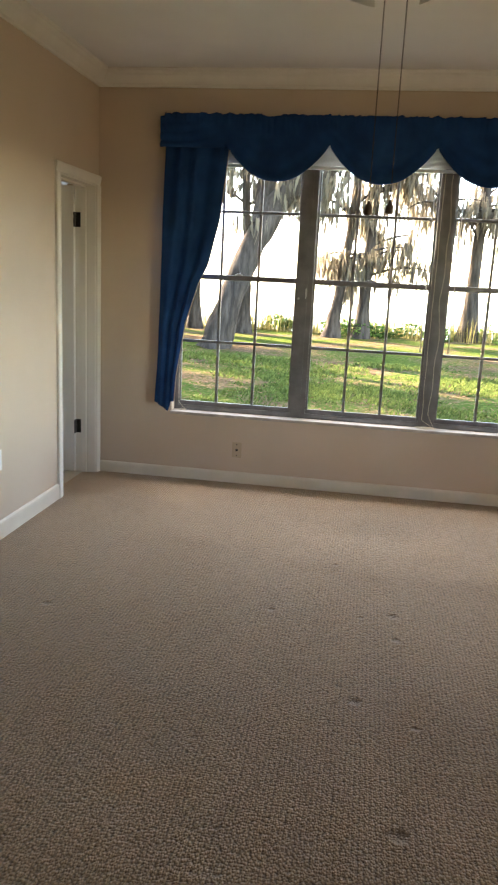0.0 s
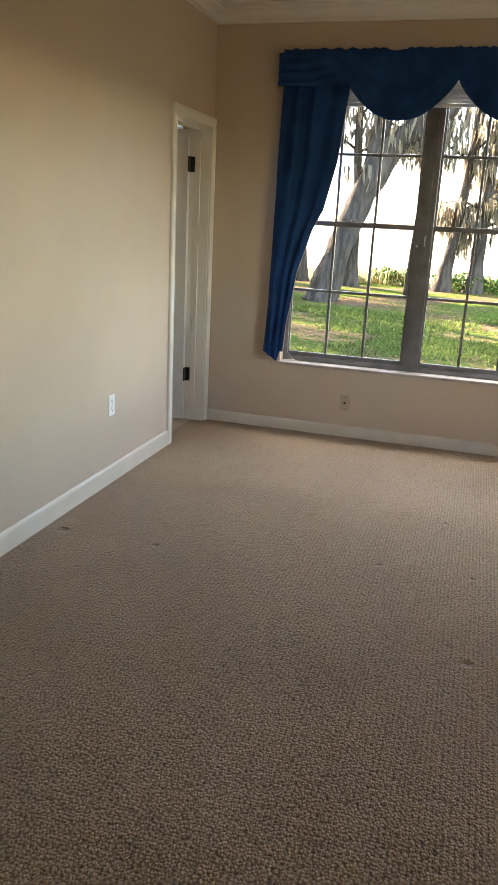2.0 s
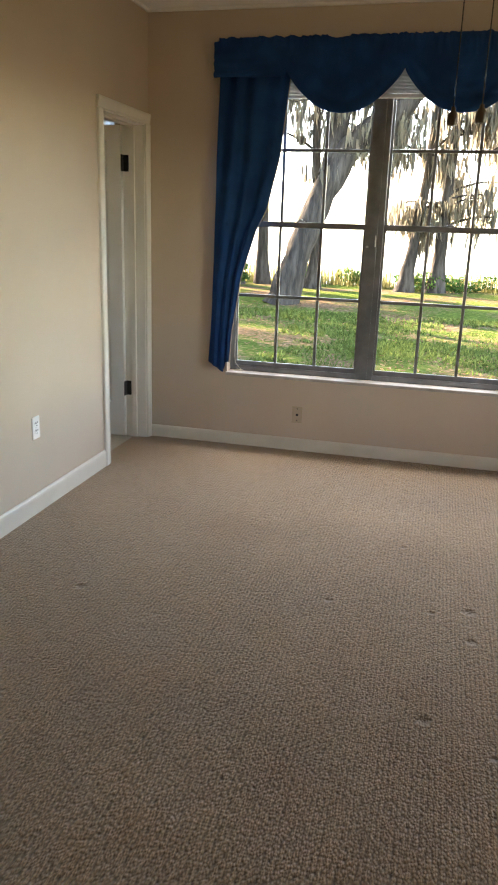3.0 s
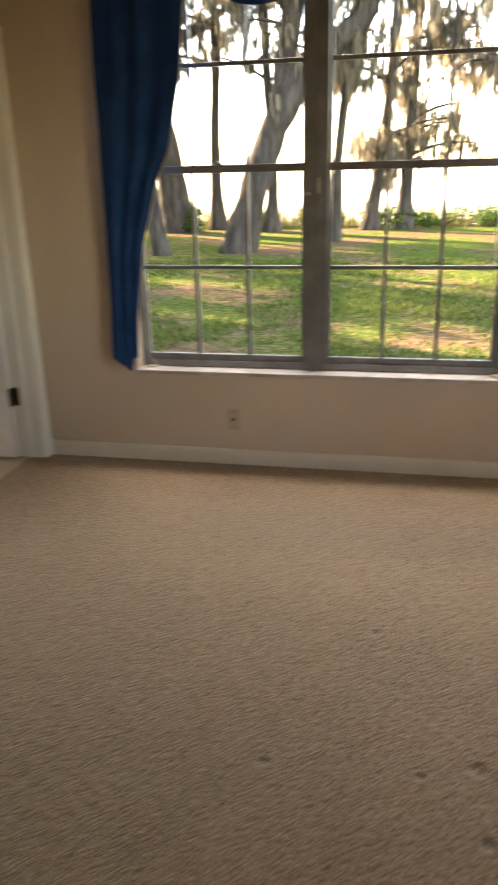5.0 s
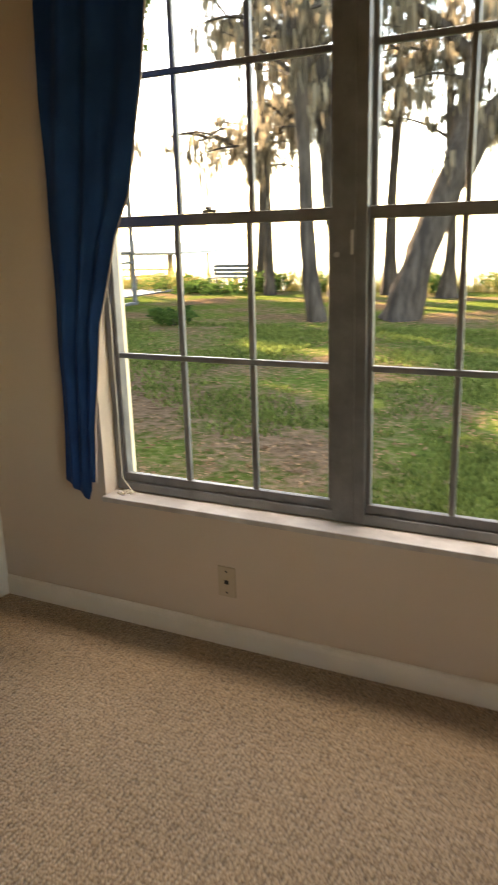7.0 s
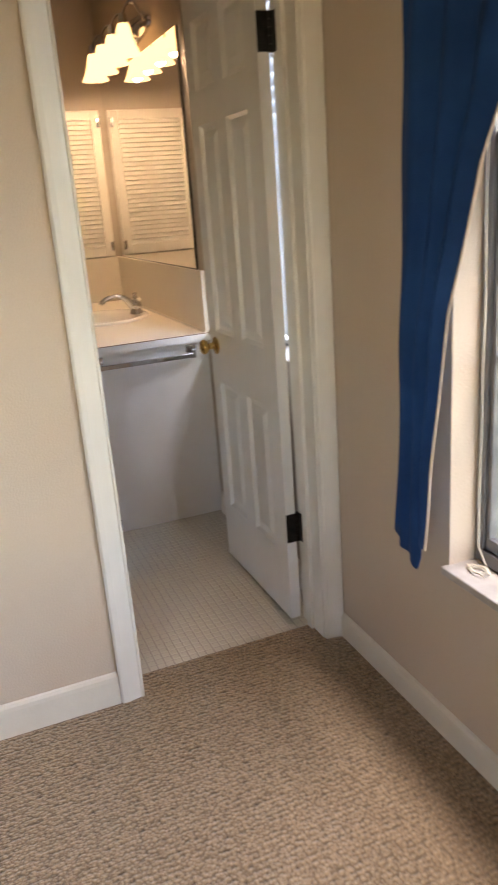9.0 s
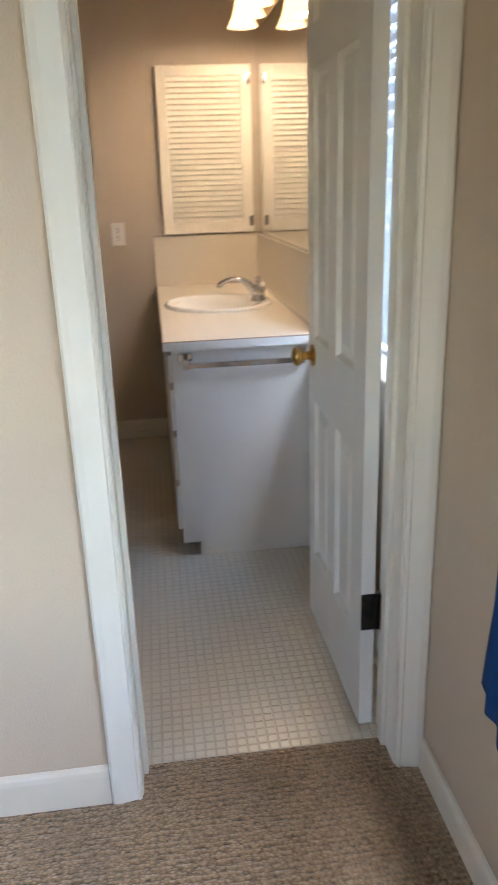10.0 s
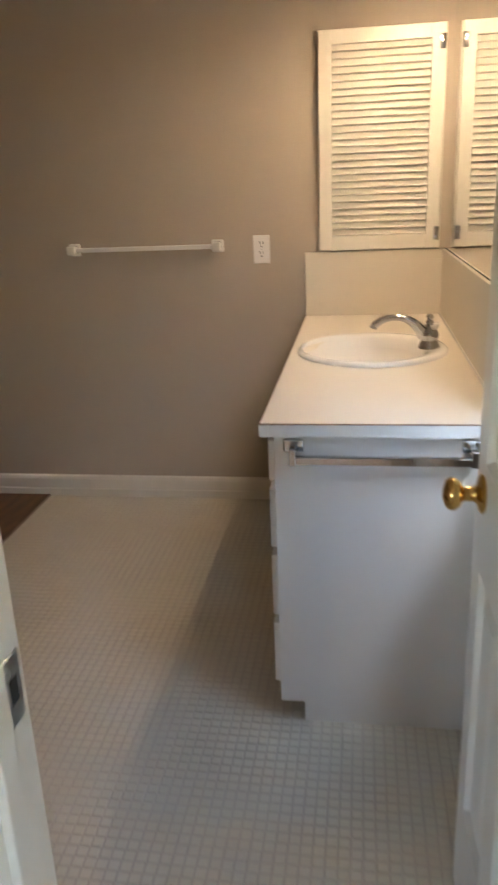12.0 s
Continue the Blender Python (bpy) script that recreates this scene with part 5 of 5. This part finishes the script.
# further trees along the side of the garden, added to shade the lawn and back the enclosure
for i, (x, y, h) in enumerate(((-13.0, 12.4, 7.5), (-16.5, 9.0, 8), (-19, 15.5, 8), (-14.5, 17.8, 7), (-17, 5.0, 7))):
    tree((x, y), [(0, 0, 0, .3), (.1, 2.5, 0, .26), (.2, 4.5, 0, .23), (.1, h, 0, .14)], [[(.1, 3.2, 0, .12), (1.4, 4.6, .3, .08), (2.6, 5.0, .5, .03)], [(.1, 3.6, 0, .12), (-1.4, 4.6, -.3, .08), (-2.6, 5.0, -.6, .03)]], "mossy shade oak beside the lawn", 420, 1.2, 9000, .4, 40 + i, (0.8, 2.6), 1.3, twigs=34, strands=8)


# added oak, its dense crown set to keep low sun off the bedroom window
tree((-12.3, 9.4), [(0, 0, 0, .34), (.1, 1.8, 0, .3), (.2, 3.2, 0, .26), (.1, 5.5, 0, .18)], [[(.1, 2.6, 0, .14), (1.4, 3.6, .3, .09), (2.8, 4.2, .5, .03)], [(.1, 2.8, 0, .14), (-1.4, 3.8, -.3, .09), (-2.8, 4.4, -.6, .03)]], "dense spreading oak behind the screen enclosure, added to block low sun", 380, 1.4, 16000, .4, 71, (0.5, 1.4), 1.0, (0, 0, 5.2, 3.3), twigs=20, strands=7)
for i, (x, y) in enumerate(((-17.5, 19.5), (-22, 19.8), (-26, 18.5), (-31, 19.0))):
    tree((x, y), [(0, 0, 0, .3), (.1, 2.5, 0, .26), (.2, 4.5, 0, .22), (.1, 8, 0, .12)], [[(.1, 2.8, 0, .12), (1.6, 4.0, .3, .08), (3.0, 4.4, .5, .03)], [(.1, 3.0, 0, .12), (-1.6, 4.2, -.3, .08), (-3.0, 4.4, -.6, .03)]], "mossy tree along the far shore", 150, 1.5, 6000, .4, 90 + i, (0.6, 1.8), 1.1, (0, 0, 4.6, 3.6), twigs=18, strands=7)


# shoreline reeds, shrubs and near grass
def shrub(x, y, r, h, seed, label="low green shrub at the lake edge", mat=None):
    rnd = random.Random(seed)
    ob = thing("shrub", label, "shrub", (x, y, GROUND - 0.06), "shoreline shrubs")
    bm = bmesh.new()
    for k in range(7):
        a = rnd.uniform(0, 6.28)
        tube(bm, bez((0, 0, 0), (0.2 * r * math.cos(a), 0.2 * r * math.sin(a), h * 0.5), (0.6 * r * math.cos(a), 0.6 * r * math.sin(a), h * 0.9), 4), [0.015, 0.012, 0.01, 0.007, 0.004], 5)
    part("stems", bm, M_BARK, ob)
    verts, faces = [], []
    for k in range(9):
        a = rnd.uniform(0, 6.28)
        b = rnd.random() ** 0.5
        leafy(verts, faces, (r * b * math.cos(a), r * b * math.sin(a), h * rnd.uniform(0.3, 0.85)), r * 0.45, 70, 0.055, rnd, 0.8)
    tagged(stuff_mesh("leaves", verts, faces, mat or M_BUSH, ob), "small green leaves", kind="stuff")
    return ob


for i, (x, y, r, h) in enumerate(((1.4, 18.4, .8, .55), (2.3, 18.6, .6, .5), (-7.0, 18.9, .7, .5), (-5.3, 18.2, .5, .6), (-2.6, 18.9, .6, .5), (-11.2, 18.9, .9, .45), (3.9, 18.9, .7, .45), (6.3, 18.5, .8, .6), (-0.6, 19.1, .6, .45), (-4.0, 16.8, .35, .75), (-7.3, 18.3, .7, .6), (-8.6, 17.9, .8, .3), (-9.6, 18.0, .6, .3))):
    shrub(x, y, r, h, 60 + i)
hedge = shrub(-5.62, 10.35, .36, .36, 81, "small clipped dark shrub on the lawn")
rnd = random.Random(5)
verts, faces = [], []
for _ in range(9000):
    x, y = rnd.uniform(-16, 14), rnd.gauss(19.7, 0.6)
    h = rnd.uniform(0.25, 0.8) * (1 + 0.8 * max(0, noise.noise((x * 0.5, 3, 0))))
    n0 = len(verts)
    a = rnd.uniform(0, math.pi)
    w = rnd.uniform(0.008, 0.02)
    lx, ly = rnd.gauss(0, 0.14) * h, rnd.gauss(0, 0.14) * h
    z = -0.5
    verts += [(x - w * math.cos(a), y - w * math.sin(a), z), (x + w * math.cos(a), y + w * math.sin(a), z), (x + lx, y + ly, z + h + 0.35)]
    faces.append((n0, n0 + 1, n0 + 2))
tagged(stuff_mesh("reeds", verts, faces, M_REED), "dry yellow reeds along the lake shore", "reeds", kind="stuff")
verts, faces = [], []
for _ in range(170000):
    y = 0.35 + 10.5 * rnd.random() ** 1.5
    x = rnd.uniform(-7.5 - 0.3 * y, 7.5)
    if noise.noise((x * 0.55, y * 0.55, 2)) + 0.4 * noise.noise((x * 2.5, y * 2.5, 4)) > rnd.uniform(-0.14, 0.22) - 0.55 * max(0.0, 1.0 - math.hypot(x + 2.6, y - 3.4) / 4.0):
        continue
    h = rnd.uniform(0.025, 0.075)
    a = rnd.uniform(0, math.pi)
    w = rnd.uniform(0.004, 0.012) * (1 + y * 0.12)
    lx, ly = rnd.gauss(0, 0.6) * h, rnd.gauss(0, 0.6) * h
    n0 = len(verts)
    verts += [(x - w * math.cos(a), y - w * math.sin(a), GROUND), (x + w * math.cos(a), y + w * math.sin(a), GROUND), (x + lx, y + ly, GROUND + h)]
    faces.append((n0, n0 + 1, n0 + 2))
tagged(stuff_mesh("grass", verts, faces, M_BLADE), "short patchy green lawn grass", "grass", kind="stuff")
verts, faces = [], []
for _ in range(26000):
    y = 0.4 + 12 * rnd.random() ** 1.3
    x = rnd.uniform(-9, 8)
    if noise.noise((x * 0.55, y * 0.55, 2)) < rnd.uniform(-0.25, 0.35):
        continue
    a, s = rnd.uniform(0, 6.28), rnd.uniform(0.018, 0.04)
    c, d = math.cos(a) * s, math.sin(a) * s
    z = GROUND + rnd.uniform(0.006, 0.03)
    n0 = len(verts)
    verts += [(x - c, y - d, z), (x + d * 0.45, y - c * 0.45, z + rnd.uniform(0, 0.012)), (x + c, y + d, z + rnd.uniform(0, 0.014)), (x - d * 0.45, y + c * 0.45, z)]
    faces.append((n0, n0 + 1, n0 + 2, n0 + 3))
tagged(stuff_mesh("fallen_leaves", verts, faces, M_LITTER), "brown fallen leaves scattered on the lawn", "leaves", kind="stuff")

# bench by the water
bench = thing("park_bench", "dark slatted garden bench facing the lake", "bench", (-8.7, 18.6, GROUND - 0.02))
for x in (-0.6, 0.6):
    for y, h in ((-0.2, 0.42), (0.2, 0.82)):
        part("leg", boxes((x - 0.03, x + 0.03, y - 0.03, y + 0.03, 0, h), bevel=0.004), M_FRAME, bench)
for k in range(3):
    part("seat_slat", boxes((-0.68, 0.68, -0.2 + 0.14 * k, -0.09 + 0.14 * k, 0.421, 0.451), bevel=0.004), M_FRAME, bench)
    part("back_slat", boxes((-0.68, 0.68, 0.14, 0.169, 0.5 + 0.115 * k, 0.585 + 0.115 * k), bevel=0.004), M_FRAME, bench)

# boat shelter on the lake
dock = thing("boat_shelter", "open boat shelter with a pale metal roof over the water", "boathouse", (-15.2, 24.0, -1.2))
for x in (-1.9, 0, 1.9):
    for y in (-1.4, 1.4):
        part("post", boxes((x - 0.06, x + 0.06, y - 0.06, y + 0.06, 0, 2.0), bevel=0.008), M_TIMBER, dock)
bm = bmesh.new()
eave = [[bm.verts.new((sx * 2.3, sy * 1.7, z)) for sx, sy in ((-1, -1), (1, -1), (1, 1), (-1, 1))] for z in (1.98, 2.06)]
ridge = [bm.verts.new((x, 0, 2.5)) for x in (-0.9, 0.9)]
bm.faces.new(eave[0][::-1])
for k in range(4):
    bm.faces.new((eave[0][k], eave[0][(k + 1) % 4], eave[1][(k + 1) % 4], eave[1][k]))
a, b, c, d = eave[1]
for f in ((a, b, ridge[1], ridge[0]), (b, c, ridge[1]), (c, d, ridge[0], ridge[1]), (d, a, ridge[0])):
    bm.faces.new(f)
part("roof", bm, M_ROOFMETAL, dock)
part("deck", boxes((-2.2, 2.2, -1.5, 1.5, 0.45, 0.53), bevel=0.01), M_TIMBER, dock)
for z in (1.15, 1.4):
    part("rail", boxes((-2.0, 2.0, -1.44, -1.40, z, z + 0.06), bevel=0.005), M_TIMBER, dock)


# boat lifted under the shelter
boat = thing("boat", "small boat with a faded red hull under the shelter", "boat", (-14.9, 24.0, -0.67))
bm = bmesh.new()
rings = []
for k in range(9):
    u = k / 8
    w = 0.72 * (1 - max(0.0, (u - 0.45) / 0.55) ** 2.2) + 0.02
    z1, z0 = 0.46 + 0.16 * u * u, 0.04 + 0.2 * max(0.0, u - 0.6) ** 1.2
    rings.append([bm.verts.new((-1.7 + 3.4 * u, y, z)) for y, z in ((-w, z1), (-w * 0.82, z0 + 0.12), (0, z0), (w * 0.82, z0 + 0.12), (w, z1), (w * 0.86, z1 - 0.03), (0, z1 - 0.08), (-w * 0.86, z1 - 0.03))])
for a, b in zip(rings, rings[1:]):
    for k in range(8):
        bm.faces.new((a[k], a[(k + 1) % 8], b[(k + 1) % 8], b[k]))
bm.faces.new(rings[0][::-1])
bm.faces.new(rings[-1])
part("hull", bm, M_HULL, boat, "faded red hull", smooth=40)
part("windscreen", boxes((0.1, 0.14, -0.45, 0.45, 0.44, 0.72), bevel=0.01), M_BLIND, boat)
part("seat", boxes((-0.9, -0.5, -0.5, 0.5, 0.38, 0.62), bevel=0.03), M_BLIND, boat)


# screened enclosure and porch roof at the side of the garden
cage = thing("screen_enclosure", "dark framed pool screen enclosure beside the lawn", "enclosure", (-9.2, 11.6, GROUND))
for y in (-5.2, -2.6, 0.0, 2.6):
    part("post", boxes((-0.05, 0.05, y - 0.05, y + 0.05, 0, 3.64), bevel=0.004), M_FRAME, cage)
for z0, z1 in ((3.64, 4.0), (1.04, 1.09), (1.29, 1.34), (0.0, 0.06)):
    part("beam", boxes((-0.06, 0.06, -5.25, 2.65, z0, z1), bevel=0.004), M_FASCIA if z1 > 3 else M_FRAME, cage)
structure("patio", boxes((-14.9, -10.8, 5.0, 19.0, GROUND - 0.1, GROUND + 0.03)), M_CONCRETE, "bluish grey concrete patio behind the screen enclosure", "patio")
porch = thing("porch_roof", "grey porch roof with a pale fascia at the house corner", "porch roof", (-5.8, 2.8, GROUND))
part("roof_slab", boxes((-2.2, 2.2, -2.56, 2.6, 3.28, 3.48), bevel=0.01), M_FASCIA, porch)
part("fascia", boxes((-2.23, 2.23, 2.6, 2.63, 3.2, 3.285), bevel=0.005), M_TRIM, porch)
part("fascia", boxes((2.2, 2.23, -2.56, 2.6, 3.2, 3.285), bevel=0.005), M_TRIM, porch)
for x in (-2.0, 1.43):
    part("post", boxes((x - 0.075, x + 0.075, 2.38, 2.53, 0, 3.28), bevel=0.006), M_PORCHPAINT, porch)
    part("post_base", boxes((x - 0.12, x + 0.12, 2.335, 2.575, 0.0, 0.14), (x - 0.1, x + 0.1, 2.355, 2.555, 0.14, 0.2), bevel=0.006), M_PORCHPAINT, porch)


# ---- bathroom floor tiles ----
bath_floor = structure("floor_bathroom", boxes((BATHW, -0.0965, BATHS, 0.02, -0.12, -0.0016)), M_GROUT, "small square cream mosaic tiles with worn grout", "floor")
TP, TS = 0.0272, 0.0242
tile_bm = bmesh.new()
h = TS / 2
top = [tile_bm.verts.new((sx * (h - 0.0018), sy * (h - 0.0018), 0.0)) for sx, sy in ((-1, -1), (1, -1), (1, 1), (-1, 1))]
low = [tile_bm.verts.new((sx * h, sy * h, -0.0022)) for sx, sy in ((-1, -1), (1, -1), (1, 1), (-1, 1))]
bot = [tile_bm.verts.new((sx * h, sy * h, -0.0065)) for sx, sy in ((-1, -1), (1, -1), (1, 1), (-1, 1))]
tile_bm.faces.new(top)
for a, b in ((low, top), (bot, low)):
    for k in range(4):
        tile_bm.faces.new((a[k], a[(k + 1) % 4], b[(k + 1) % 4], b[k]))
coords = [tuple(v.co) for v in (*top, *low, *bot)]
quads = [(0, 1, 2, 3)] + [(4 + k, 4 + (k + 1) % 4, (k + 1) % 4, k) for k in range(4)] + [(8 + k, 8 + (k + 1) % 4, 4 + (k + 1) % 4, 4 + k) for k in range(4)]
tile_mesh = finish(tile_bm, "tile", M_TILE)
verts, faces = [], []
rnd = random.Random(9)
nx, ny = int((-0.0965 - BATHW) / TP), int(1.84 / TP)
for i in range(nx):
    for j in range(ny):
        x, y = -0.0965 - TP * (i + 0.5), 0.018 - TP * (j + 0.5)
        if x < -1.2 and y > -0.44:
            continue
        z, sx, sy = rnd.uniform(-0.0007, 0.0004), rnd.uniform(-0.0006, 0.0006), rnd.uniform(-0.0006, 0.0006)
        if x > -0.56 and -0.66 < y < -0.15:
            t = new("tile", tile_mesh)
            t.parent = bath_floor
            t.location = (x + sx, y + sy, z)
        else:
            n0 = len(verts)
            verts += [(x + sx + c[0], y + sy + c[1], z + c[2]) for c in coords]
            faces += [tuple(n0 + q for q in f) for f in quads]
rest = stuff_mesh("tiles", verts, faces, M_TILE, bath_floor)
tagged(rest, "cream mosaic tiles", kind="stuff")
structure("floor_closet", boxes((BATHW, -0.16, BATHS, 0.018 - TP * ny - 0.004, -0.0058, 0.006)), M_BROWN, "dark brown wood floor beyond the tiles", "floor")
